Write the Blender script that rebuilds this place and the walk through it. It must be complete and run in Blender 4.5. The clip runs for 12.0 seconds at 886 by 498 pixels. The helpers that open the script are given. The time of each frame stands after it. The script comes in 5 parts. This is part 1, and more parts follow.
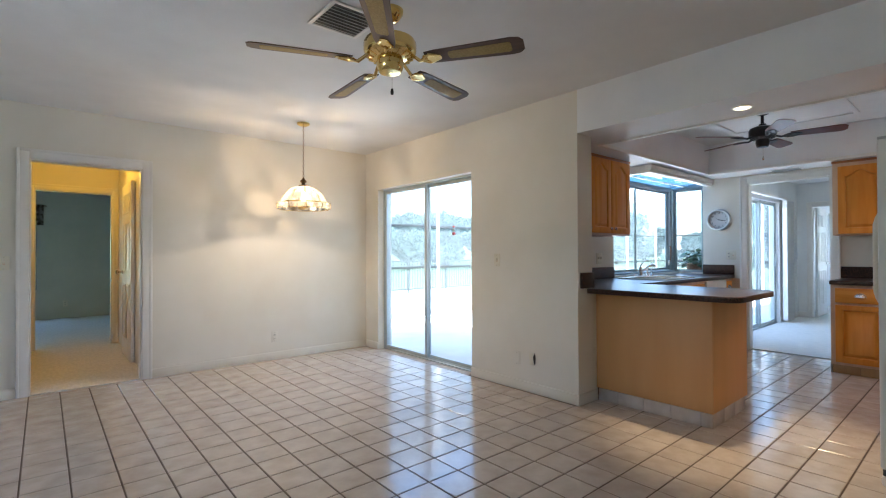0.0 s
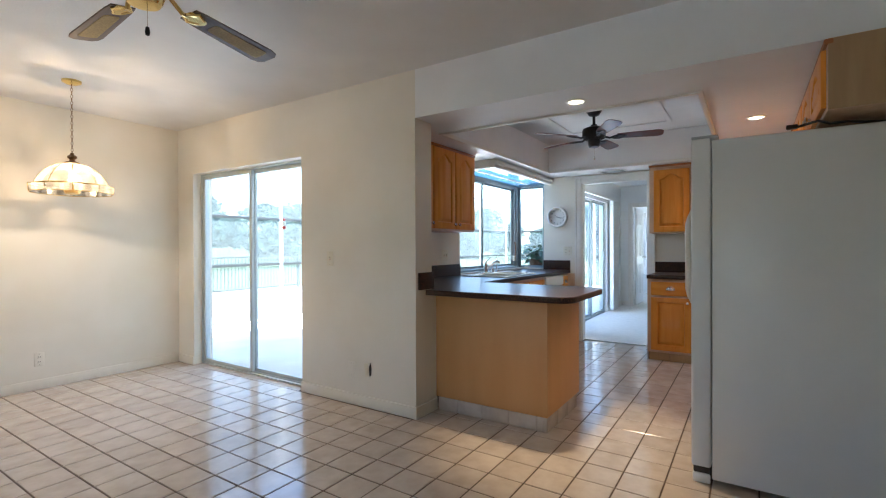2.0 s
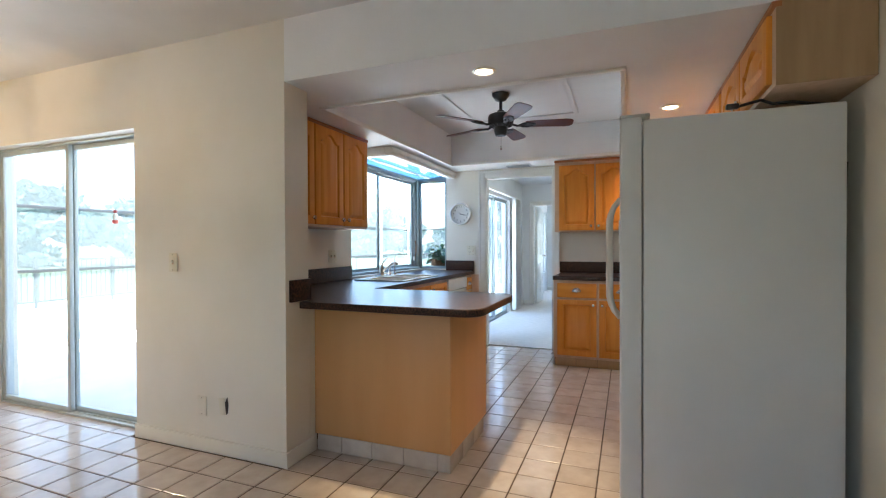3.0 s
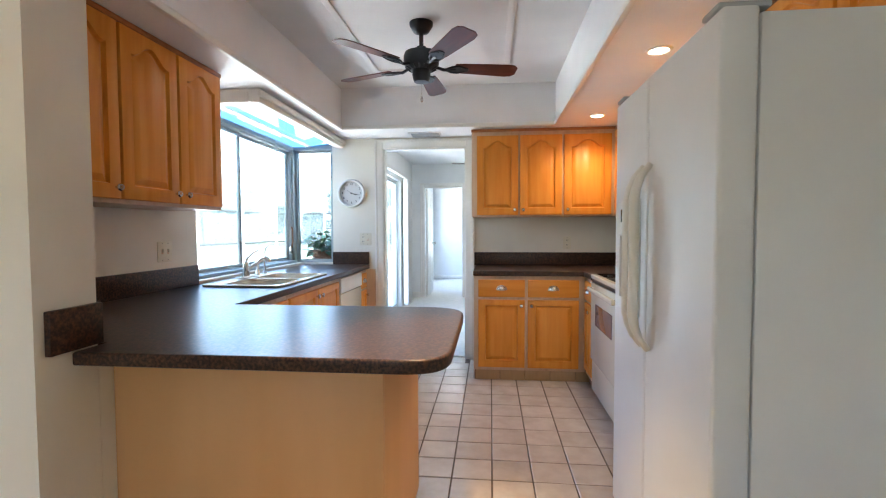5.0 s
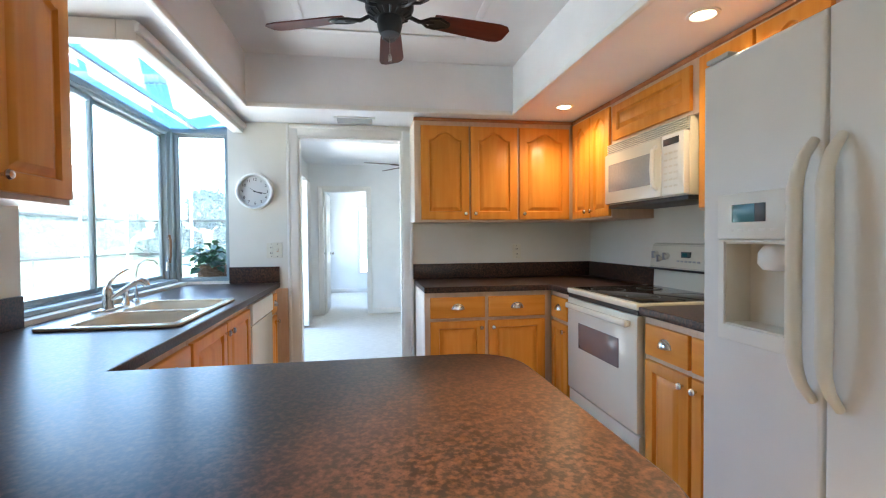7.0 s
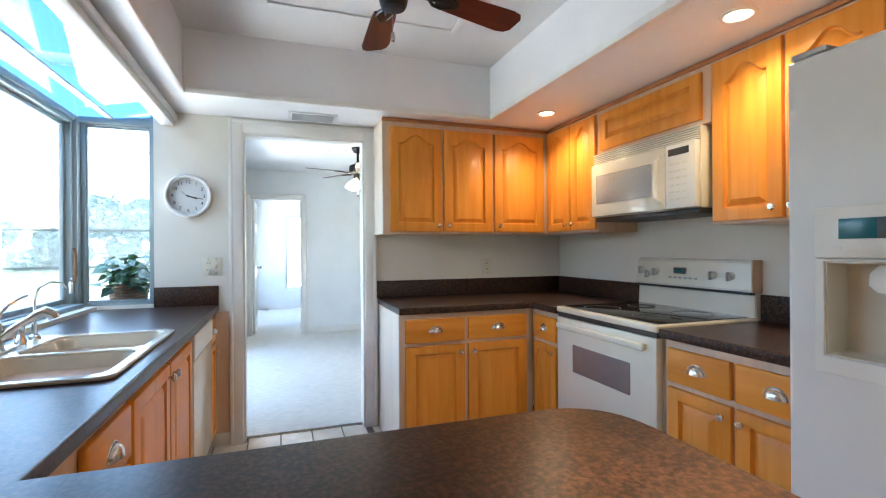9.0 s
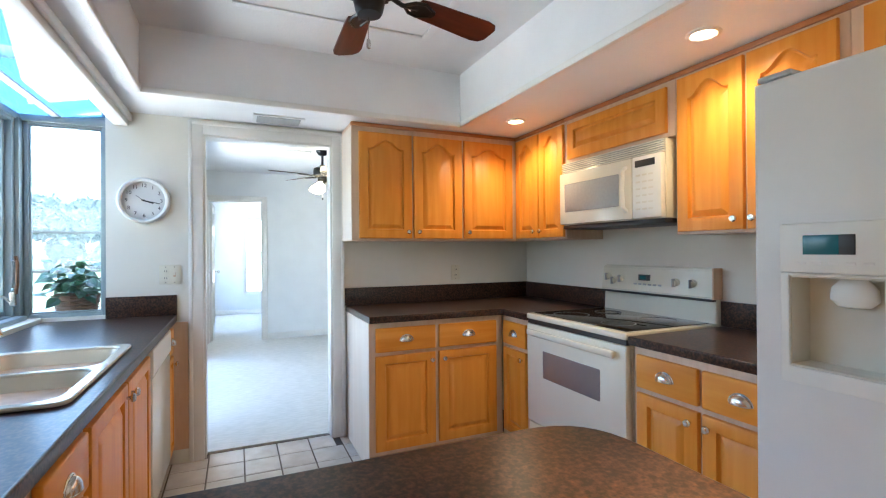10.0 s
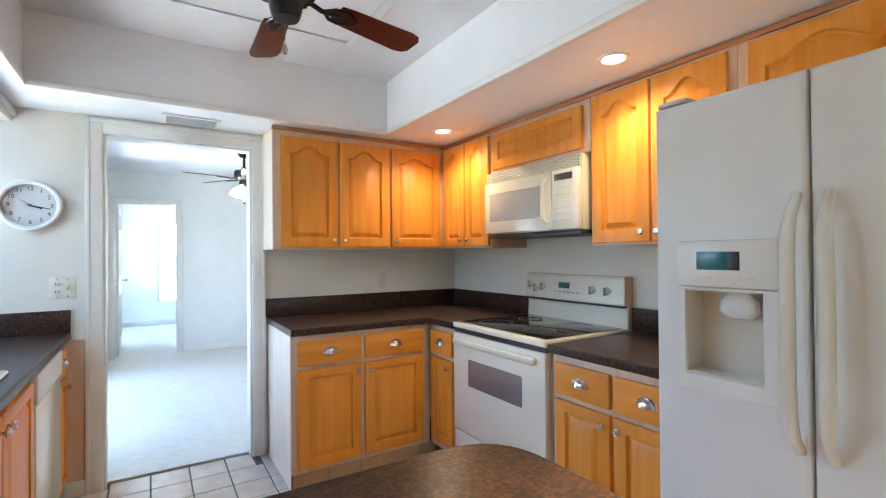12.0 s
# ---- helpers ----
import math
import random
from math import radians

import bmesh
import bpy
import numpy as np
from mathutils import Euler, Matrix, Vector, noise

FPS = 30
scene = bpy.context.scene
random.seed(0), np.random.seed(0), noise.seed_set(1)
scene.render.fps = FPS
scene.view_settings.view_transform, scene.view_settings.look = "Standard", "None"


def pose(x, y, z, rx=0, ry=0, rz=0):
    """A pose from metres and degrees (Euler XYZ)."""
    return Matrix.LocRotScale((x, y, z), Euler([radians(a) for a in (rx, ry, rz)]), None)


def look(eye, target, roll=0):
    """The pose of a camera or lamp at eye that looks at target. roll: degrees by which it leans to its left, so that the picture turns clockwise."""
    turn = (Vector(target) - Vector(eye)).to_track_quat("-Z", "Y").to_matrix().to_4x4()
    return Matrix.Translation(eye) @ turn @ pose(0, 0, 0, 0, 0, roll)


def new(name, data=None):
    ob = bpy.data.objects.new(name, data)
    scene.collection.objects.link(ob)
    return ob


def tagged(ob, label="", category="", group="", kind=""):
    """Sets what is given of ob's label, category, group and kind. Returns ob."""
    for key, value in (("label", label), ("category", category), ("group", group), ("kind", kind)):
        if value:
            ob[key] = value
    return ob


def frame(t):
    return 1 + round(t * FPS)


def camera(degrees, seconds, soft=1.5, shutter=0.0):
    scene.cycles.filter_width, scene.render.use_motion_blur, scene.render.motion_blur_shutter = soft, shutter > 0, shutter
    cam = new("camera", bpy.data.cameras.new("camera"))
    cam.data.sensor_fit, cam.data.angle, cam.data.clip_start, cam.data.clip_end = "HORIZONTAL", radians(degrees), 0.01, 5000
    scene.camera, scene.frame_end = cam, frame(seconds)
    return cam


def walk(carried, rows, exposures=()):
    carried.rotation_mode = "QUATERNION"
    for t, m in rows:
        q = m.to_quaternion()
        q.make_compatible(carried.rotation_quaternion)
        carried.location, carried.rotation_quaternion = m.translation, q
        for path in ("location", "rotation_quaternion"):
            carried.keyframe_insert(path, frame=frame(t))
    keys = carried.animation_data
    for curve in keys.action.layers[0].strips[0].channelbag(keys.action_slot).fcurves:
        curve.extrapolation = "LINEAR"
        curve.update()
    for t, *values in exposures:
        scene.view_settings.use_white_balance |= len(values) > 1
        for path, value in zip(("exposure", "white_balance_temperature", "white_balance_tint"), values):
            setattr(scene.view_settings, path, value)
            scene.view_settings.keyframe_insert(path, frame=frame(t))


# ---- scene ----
EXPOSURE, CAN_W, CHAND_W, HALL_W = 3.87, 2.0, 3.1, 1.0
cam = camera(86.8, 12.0, 1.15)
PATH = [
    (0, (0.618, 0.362, 1.192), (1.916, 1.884, 1.210), -0.2),
    (0.5, (0.638, 0.398, 1.181), (2.009, 1.854, 1.198), -0.2),
    (1, (0.721, 0.409, 1.192), (2.181, 1.775, 1.197), -0.3),
    (1.5, (0.906, 0.428, 1.206), (2.471, 1.674, 1.202), -0.3),
    (2, (1.131, 0.491, 1.22), (2.805, 1.585, 1.21), -0.2),
    (2.5, (1.412, 0.599, 1.228), (3.191, 1.513, 1.221), -0.2),
    (3, (1.712, 0.713, 1.231), (3.574, 1.444, 1.212), -0.2),
    (3.5, (1.990, 0.828, 1.238), (3.902, 1.416, 1.204), -0.1),
    (3.7, (2.111, 0.869, 1.237), (4.034, 1.415, 1.203), -0.1),
    (5.5, (2.879, 1.431, 1.255), (4.877, 1.489, 1.165), -0.3),
    (6, (3.076, 1.56, 1.242), (5.073, 1.487, 1.168), -0.5),
    (6.5, (3.249, 1.677, 1.245), (5.238, 1.48, 1.184), -0.4),
    (7, (3.424, 1.793, 1.241), (5.397, 1.469, 1.194), -0.5),
    (9, (3.839, 2.069, 1.26), (5.728, 1.414, 1.26), -0.4),
    (9.5, (3.874, 2.108, 1.263), (5.732, 1.367, 1.272), -0.4),
    (10, (3.876, 2.111, 1.296), (5.707, 1.305, 1.301), -0.4),
    (10.5, (3.878, 2.108, 1.317), (5.681, 1.244, 1.32), -0.5),
    (11, (3.877, 2.1, 1.321), (5.650, 1.175, 1.326), -0.4),
    (11.5, (3.872, 2.083, 1.324), (5.610, 1.095, 1.34), -0.4),
    (12, (3.870, 2.068, 1.331), (5.568, 1.011, 1.348), -0.5),
]
walk(cam, [(t, look(eye, target, roll)) for t, eye, target, roll in PATH], exposures=[(t, EXPOSURE + e, k, g) for t, e, k, g in ((0.0, -0.48, 5500, 4), (1.0, -0.50, 5530, 4), (1.5, -0.48, 5560, 4), (2.5, -0.34, 5680, 4), (3.5, 0.03, 5880, 4), (5.5, 0.31, 5950, 5), (7.0, 0.20, 5900, 3), (9.0, 0.21, 5870, 3), (12.0, 0.42, 5750, 3))])

# ---- world, sun, lamps ----
world = bpy.data.worlds.new("sky")
scene.world = world
world.use_nodes = True
wn = world.node_tree.nodes
sky = wn.new("ShaderNodeTexSky")
sky.sky_type = "NISHITA"
sky.sun_disc = False
sky.sun_elevation = radians(68)
sky.sun_rotation = radians(200)
wn["Background"].inputs[1].default_value = 0.13
world.node_tree.links.new(sky.outputs[0], wn["Background"].inputs[0])
sun = new("sun", bpy.data.lights.new("sun", "SUN"))
sun.data.energy, sun.data.angle, sun.data.color = 4.0, radians(2.0), (1.0, 0.96, 0.90)
# the sun stands behind the house, south-west of it
sun.matrix_world = look((-2.6, -7.0, 18.5), (0, 0, 0))


def point_lamp(name, at, watts, colour, size):
    ob = new(name, bpy.data.lights.new(name, "POINT"))
    ob.data.energy, ob.data.color, ob.data.shadow_soft_size = watts, colour, size
    ob.location = at
    return ob


def spot_lamp(name, at, watts, colour, angle):
    ob = new(name, bpy.data.lights.new(name, "SPOT"))
    ob.data.energy, ob.data.color, ob.data.shadow_soft_size = watts, colour, 0.04
    ob.data.spot_size, ob.data.spot_blend = radians(angle), 0.7
    ob.location = at
    return ob


CANS = [(4.06, 1.404), (5.13, 0.447), (6.464, 0.448)]
WARM = (1.0, 0.70, 0.40)
for (cx, cy), watts, angle in zip(CANS, (5.4 * CAN_W, 0.68 * CAN_W, 0.75 * CAN_W), (57, 150, 150)):
    spot_lamp("downlight_lamp", (cx, cy, 2.10), watts, WARM, angle)
point_lamp("chandelier_lamp", (2.551, 4.73, 1.72), CHAND_W, (1.0, 0.68, 0.42), 0.016)
point_lamp("hall_lamp", (1.0, 6.9, 2.22), HALL_W, (1.0, 0.50, 0.04), 0.10)
point_lamp("family_room_lamp", (9.3, 1.215, 1.92), 0.22, (1.0, 0.85, 0.7), 0.06)

# ---- materials ----
MATS = {}


def material(name, colour, rough=0.5, metal=0.0, colour2=None, scale=8.0, stretch=(1, 1, 1), bump=0.0, bump_scale=60.0, contrast=(0.35, 0.65),
             coat=0.0, emit=None, power=0.0, random_value=0.0, wear=0.0, rough_var=0.0, detail=4.0, distortion=0.0):
    m = bpy.data.materials.new(name)
    m.use_nodes = True
    nt = m.node_tree
    b = nt.nodes["Principled BSDF"]
    b.inputs["Base Color"].default_value = (*colour, 1)
    b.inputs["Roughness"].default_value = rough
    b.inputs["Metallic"].default_value = metal
    b.inputs["Coat Weight"].default_value = coat
    b.inputs["Coat Roughness"].default_value = 0.12
    co = nt.nodes.new("ShaderNodeTexCoord")
    mp = nt.nodes.new("ShaderNodeMapping")
    mp.inputs["Scale"].default_value = stretch
    nt.links.new(co.outputs["Object"], mp.inputs["Vector"])
    vec = mp.outputs[0]
    info = nt.nodes.new("ShaderNodeObjectInfo")
    if random_value:
        add = nt.nodes.new("ShaderNodeVectorMath")
        add.operation = "MULTIPLY_ADD"
        sc = nt.nodes.new("ShaderNodeCombineXYZ")
        for k in range(3):
            nt.links.new(info.outputs["Random"], sc.inputs[k])
        nt.links.new(sc.outputs[0], add.inputs[0])
        add.inputs[1].default_value = (37.0, 19.0, 23.0)
        nt.links.new(vec, add.inputs[2])
        vec = add.outputs[0]
    out = None
    if colour2:
        n = nt.nodes.new("ShaderNodeTexNoise")
        n.inputs["Scale"].default_value, n.inputs["Detail"].default_value, n.inputs["Distortion"].default_value = scale, detail, distortion
        nt.links.new(vec, n.inputs["Vector"])
        r = nt.nodes.new("ShaderNodeValToRGB")
        r.color_ramp.elements[0].position, r.color_ramp.elements[1].position = contrast
        r.color_ramp.elements[0].color, r.color_ramp.elements[1].color = (*colour, 1), (*colour2, 1)
        nt.links.new(n.outputs["Fac"], r.inputs[0])
        out = r.outputs[0]
        if rough_var:
            mr = nt.nodes.new("ShaderNodeMapRange")
            mr.inputs["To Min"].default_value, mr.inputs["To Max"].default_value = rough - rough_var, rough + rough_var
            nt.links.new(n.outputs["Fac"], mr.inputs["Value"])
            nt.links.new(mr.outputs[0], b.inputs["Roughness"])
    if wear and out:
        n2 = nt.nodes.new("ShaderNodeTexNoise")
        n2.inputs["Scale"].default_value, n2.inputs["Detail"].default_value = 1.3, 6.0
        nt.links.new(co.outputs["Object"], n2.inputs["Vector"])
        hs = nt.nodes.new("ShaderNodeHueSaturation")
        mr = nt.nodes.new("ShaderNodeMapRange")
        mr.inputs["To Min"].default_value, mr.inputs["To Max"].default_value = 1 - wear, 1 + wear
        nt.links.new(n2.outputs["Fac"], mr.inputs["Value"])
        nt.links.new(mr.outputs[0], hs.inputs["Value"])
        nt.links.new(out, hs.inputs["Color"])
        out = hs.outputs[0]
    if random_value and out:
        hs = nt.nodes.new("ShaderNodeHueSaturation")
        mr = nt.nodes.new("ShaderNodeMapRange")
        mr.inputs["To Min"].default_value, mr.inputs["To Max"].default_value = 1 - random_value, 1 + random_value
        nt.links.new(info.outputs["Random"], mr.inputs["Value"])
        nt.links.new(mr.outputs[0], hs.inputs["Value"])
        nt.links.new(out, hs.inputs["Color"])
        out = hs.outputs[0]
    if out:
        nt.links.new(out, b.inputs["Base Color"])
    if bump:
        n = nt.nodes.new("ShaderNodeTexNoise")
        n.inputs["Scale"].default_value, n.inputs["Detail"].default_value = bump_scale, 5.0
        nt.links.new(vec, n.inputs["Vector"])
        bp = nt.nodes.new("ShaderNodeBump")
        bp.inputs["Strength"].default_value, bp.inputs["Distance"].default_value = bump, 0.004
        nt.links.new(n.outputs["Fac"], bp.inputs["Height"])
        nt.links.new(bp.outputs[0], b.inputs["Normal"])
    if emit:
        b.inputs["Emission Color"].default_value = (*emit, 1)
        b.inputs["Emission Strength"].default_value = power
    MATS[name] = m
    return m


def glass(name, tint=(1, 1, 1), rough=0.0):
    """Clear pane: mostly lets light straight through, with a glossy film."""
    m = bpy.data.materials.new(name)
    m.use_nodes = True
    nt = m.node_tree
    nt.nodes.remove(nt.nodes["Principled BSDF"])
    tr, gl, mix, fr = (nt.nodes.new("ShaderNode" + k) for k in ("BsdfTransparent", "BsdfGlossy", "MixShader", "LayerWeight"))
    tr.inputs[0].default_value = (*tint, 1)
    gl.inputs["Roughness"].default_value = rough
    fr.inputs["Blend"].default_value = 0.5
    steep, film = nt.nodes.new("ShaderNodeMath"), nt.nodes.new("ShaderNodeMath")
    steep.operation, film.operation = "POWER", "MULTIPLY_ADD"
    steep.inputs[1].default_value = 5.0
    film.inputs[1].default_value, film.inputs[2].default_value = 0.7, 0.035
    nt.links.new(fr.outputs["Facing"], steep.inputs[0])
    nt.links.new(steep.outputs[0], film.inputs[0])
    nt.links.new(film.outputs[0], mix.inputs[0])
    nt.links.new(tr.outputs[0], mix.inputs[1])
    nt.links.new(gl.outputs[0], mix.inputs[2])
    nt.links.new(mix.outputs[0], nt.nodes["Material Output"].inputs[0])
    return m


wall_paint = material("wall_paint", (0.765, 0.725, 0.63), 0.55, colour2=(0.80, 0.765, 0.68), scale=2.5, bump=0.12, bump_scale=140, wear=0.03)
ceiling_paint = material("ceiling_paint", (0.82, 0.82, 0.815), 0.6, colour2=(0.86, 0.86, 0.855), scale=3.0, bump=0.25, bump_scale=90, wear=0.03)
textured_ceiling_paint = material("textured_ceiling_paint", (0.73, 0.73, 0.72), 0.7, colour2=(0.77, 0.77, 0.76), scale=3.0, bump=0.35, bump_scale=90, wear=0.04)
white_room_paint = material("white_room_paint", (0.80, 0.81, 0.80), 0.6, colour2=(0.84, 0.85, 0.84), scale=3.0, bump=0.1, bump_scale=120)
trim_paint = material("trim_paint", (0.80, 0.78, 0.73), 0.32, colour2=(0.84, 0.82, 0.78), scale=6.0, bump=0.03, bump_scale=40)
green_paint = material("green_grey_paint", (0.64, 0.63, 0.52), 0.6, colour2=(0.70, 0.68, 0.57), scale=3.0, bump=0.1, bump_scale=120)
tile_mat = material("cream_floor_tile", (0.53, 0.445, 0.37), 0.14, colour2=(0.65, 0.57, 0.49), scale=9.0, contrast=(0.3, 0.7), bump=0.05, bump_scale=35, random_value=0.05, rough_var=0.05)
tile_mat.node_tree.nodes["Principled BSDF"].inputs["Specular IOR Level"].default_value = 0.62
grout_mat = material("brown_grout", (0.075, 0.05, 0.035), 0.9, colour2=(0.13, 0.09, 0.065), scale=12.0, bump=0.3, bump_scale=200)
carpet_mat = material("cream_carpet", (0.63, 0.605, 0.55), 0.95, colour2=(0.71, 0.68, 0.625), scale=14.0, stretch=(3.0, 0.9, 1), bump=1.0, bump_scale=26, wear=0.10, contrast=(0.38, 0.62), detail=6.0)
honey = material("honey_maple", (0.71, 0.262, 0.026), 0.40, colour2=(0.78, 0.325, 0.045), scale=4.0, stretch=(6, 6, 0.5), bump=0.03, bump_scale=60, coat=0.06, random_value=0.06, distortion=0.6)
honey_flat = material("honey_maple_drawer", (0.71, 0.262, 0.026), 0.40, colour2=(0.78, 0.325, 0.045), scale=4.0, stretch=(0.6, 6, 6), bump=0.03, bump_scale=60, coat=0.06, random_value=0.06, distortion=0.6)
pale_wood = material("pale_maple_frame", (0.62, 0.42, 0.27), 0.42, colour2=(0.69, 0.49, 0.34), scale=6.0, stretch=(5, 5, 0.5), bump=0.05, bump_scale=70, random_value=0.03)
panel_wood = material("peach_maple_panel", (0.66, 0.345, 0.125), 0.5, colour2=(0.70, 0.375, 0.145), scale=1.6, stretch=(4, 4, 0.5), bump=0.04, bump_scale=70, wear=0.04)
blush_panel = material("blush_cabinet_side", (0.70, 0.585, 0.47), 0.45, colour2=(0.75, 0.64, 0.53), scale=3.0, stretch=(4, 4, 0.4), bump=0.03, bump_scale=60)
crown_wood = material("red_brown_crown", (0.34, 0.12, 0.035), 0.4, colour2=(0.44, 0.17, 0.05), scale=8.0, stretch=(1, 1, 4))
# tan maple made darker: shade is put into the colour
shaded_wood = material("shaded_tan_maple", (0.40, 0.25, 0.12), 0.5, colour2=(0.46, 0.30, 0.15), scale=4.0, stretch=(5, 5, 0.5), bump=0.04, bump_scale=70)
# near-black brown puts the shade of the toe recess into the colour
toe_shade = material("toe_shade_brown", (0.10, 0.05, 0.02), 0.7, colour2=(0.14, 0.07, 0.03), scale=20.0)
laminate = material("dark_speckled_laminate", (0.024, 0.017, 0.015), 0.30, colour2=(0.150, 0.070, 0.042), scale=105.0, contrast=(0.40, 0.84), detail=4.0, wear=0.18)
for wood in (honey, honey_flat):
    wood.node_tree.nodes["Principled BSDF"].inputs["Specular IOR Level"].default_value = 0.3
laminate.node_tree.nodes["Principled BSDF"].inputs["Specular IOR Level"].default_value = 0.20
fridge_white = material("white_enamel_textured", (0.72, 0.72, 0.70), 0.34, colour2=(0.75, 0.75, 0.73), scale=4.0, bump=0.10, bump_scale=260)
bisque = material("bisque_plastic", (0.77, 0.765, 0.72), 0.35, colour2=(0.81, 0.805, 0.76), scale=5.0)
handle_bisque = material("yellowed_bisque_handle", (0.70, 0.655, 0.54), 0.35, colour2=(0.76, 0.745, 0.69), scale=4.0)
enamel = material("cream_enamel", (0.77, 0.735, 0.61), 0.22, colour2=(0.80, 0.765, 0.65), scale=4.0, coat=0.3)
oven_glass = material("grey_oven_glass", (0.21, 0.175, 0.17), 0.16, colour2=(0.25, 0.21, 0.20), scale=3.0, coat=0.5)
black_glass = material("black_ceramic_glass", (0.012, 0.011, 0.011), 0.08, colour2=(0.03, 0.026, 0.024), scale=30.0)
black_plastic = material("black_plastic", (0.02, 0.02, 0.02), 0.4, colour2=(0.03, 0.03, 0.03), scale=20.0)
display_mat = material("teal_display", (0.010, 0.035, 0.042), 0.2, emit=(0.1, 0.45, 0.5), power=0.006)
chrome = material("brushed_chrome", (0.72, 0.71, 0.69), 0.16, 1.0, colour2=(0.80, 0.79, 0.77), scale=30.0)
nickel = material("satin_nickel", (0.62, 0.60, 0.57), 0.26, 1.0, colour2=(0.70, 0.68, 0.65), scale=30.0)
alu = material("grey_green_aluminium", (0.30, 0.355, 0.355), 0.42, 0.25, colour2=(0.36, 0.415, 0.415), scale=7.0, stretch=(1, 1, 0.3))
brass = material("polished_brass", (0.78, 0.57, 0.20), 0.12, 1.0, colour2=(0.84, 0.64, 0.27), scale=14.0)
light_alu = material("silver_aluminium", (0.52, 0.57, 0.57), 0.40, 0.3, colour2=(0.58, 0.63, 0.63), scale=7.0, stretch=(1, 1, 0.3))
dark_brass = material("dark_antique_brass", (0.16, 0.09, 0.04), 0.35, 1.0, colour2=(0.22, 0.13, 0.06), scale=20.0)
fan_black = material("black_fan_metal", (0.022, 0.024, 0.028), 0.35, 0.6, colour2=(0.04, 0.042, 0.046), scale=9.0)
mahogany = material("mahogany_blade", (0.070, 0.010, 0.006), 0.38, colour2=(0.115, 0.018, 0.010), scale=6.0, stretch=(0.7, 8, 8), coat=0.12)
walnut = material("walnut_blade", (0.055, 0.026, 0.014), 0.4, colour2=(0.10, 0.05, 0.026), scale=6.0, stretch=(0.7, 8, 8))
cane = material("cane_inset", (0.28, 0.19, 0.045), 0.6, colour2=(0.40, 0.28, 0.08), scale=120.0, bump=0.4, bump_scale=150)
sink_mat = material("bisque_sink", (0.70, 0.64, 0.50), 0.2, colour2=(0.74, 0.68, 0.55), scale=4.0, coat=0.3)
plate_mat = material("ivory_switch_plate", (0.74, 0.69, 0.55), 0.4, colour2=(0.78, 0.73, 0.60), scale=9.0)
white_plastic = material("white_plastic", (0.80, 0.79, 0.76), 0.35, colour2=(0.83, 0.82, 0.79), scale=9.0)
ring_grey = material("burner_grey", (0.07, 0.068, 0.066), 0.3, colour2=(0.09, 0.088, 0.085), scale=20.0)
vent_grey = material("grey_vent_metal", (0.40, 0.42, 0.42), 0.5, colour2=(0.46, 0.48, 0.48), scale=9.0)
lamp_glow = material("lamp_glow", (0.9, 0.85, 0.75), 0.4, emit=(1.0, 0.78, 0.48), power=1.2)
hall_glow = material("hall_shade_glow", (0.8, 0.65, 0.35), 0.4, emit=(1.0, 0.55, 0.08), power=0.12)
bulb_glow = material("bulb_glow", (0.9, 0.85, 0.75), 0.4, emit=(1.0, 0.72, 0.38), power=3.0)
concrete = material("pale_patio_concrete", (0.55, 0.55, 0.535), 0.8, colour2=(0.63, 0.63, 0.615), scale=1.8, bump=0.3, bump_scale=60, wear=0.05)
stucco = material("white_stucco", (0.62, 0.62, 0.60), 0.85, colour2=(0.70, 0.70, 0.68), scale=3.0, bump=0.5, bump_scale=70)
grass_mat = material("lawn", (0.07, 0.11, 0.06), 0.9, colour2=(0.11, 0.15, 0.08), scale=3.0, bump=0.5, bump_scale=40)
leaf_mat = material("leaves", (0.065, 0.120, 0.092), 0.7, colour2=(0.105, 0.165, 0.13), scale=4.0)
house_leaf = material("pothos_leaves", (0.02, 0.085, 0.03), 0.35, colour2=(0.05, 0.14, 0.05), scale=14.0)
bark = material("bark", (0.12, 0.09, 0.07), 0.9, colour2=(0.20, 0.16, 0.12), scale=9.0, stretch=(1, 1, 0.2), bump=0.6, bump_scale=30)
wicker = material("brown_wicker", (0.16, 0.075, 0.03), 0.7, colour2=(0.26, 0.13, 0.06), scale=40.0, bump=0.6, bump_scale=90)
red_glass = material("red_glass", (0.42, 0.03, 0.035), 0.15, colour2=(0.55, 0.06, 0.05), scale=20.0)
fence_black = material("black_fence", (0.02, 0.022, 0.024), 0.5, colour2=(0.03, 0.032, 0.034), scale=9.0)
# half-clear grey sheet: its colour stands in for haze over the garden
haze_mesh = bpy.data.materials.new("haze_screen")
haze_mesh.use_nodes = True
nt = haze_mesh.node_tree
clear, mix = nt.nodes.new("ShaderNodeBsdfTransparent"), nt.nodes.new("ShaderNodeMixShader")
nt.nodes["Principled BSDF"].inputs["Base Color"].default_value = (0.105, 0.125, 0.125, 1)
nt.nodes["Principled BSDF"].inputs["Roughness"].default_value = 0.9
mix.inputs[0].default_value = 0.46
nt.links.new(clear.outputs[0], mix.inputs[1])
nt.links.new(nt.nodes["Principled BSDF"].outputs[0], mix.inputs[2])
nt.links.new(mix.outputs[0], nt.nodes["Material Output"].inputs[0])
pane_glass = glass("clear_pane")
roof_glass = glass("roof_pane", (0.34, 0.45, 0.54))
shade_glass = glass("shade_pane", (1.0, 0.93, 0.80), 0.1)
nt = shade_glass.node_tree
etch, ramp = nt.nodes.new("ShaderNodeTexNoise"), nt.nodes.new("ShaderNodeValToRGB")
etch.inputs["Scale"].default_value, etch.inputs["Detail"].default_value = 17.0, 1.5
co_ = nt.nodes.new("ShaderNodeTexCoord")
flute = nt.nodes.new("ShaderNodeMapping")
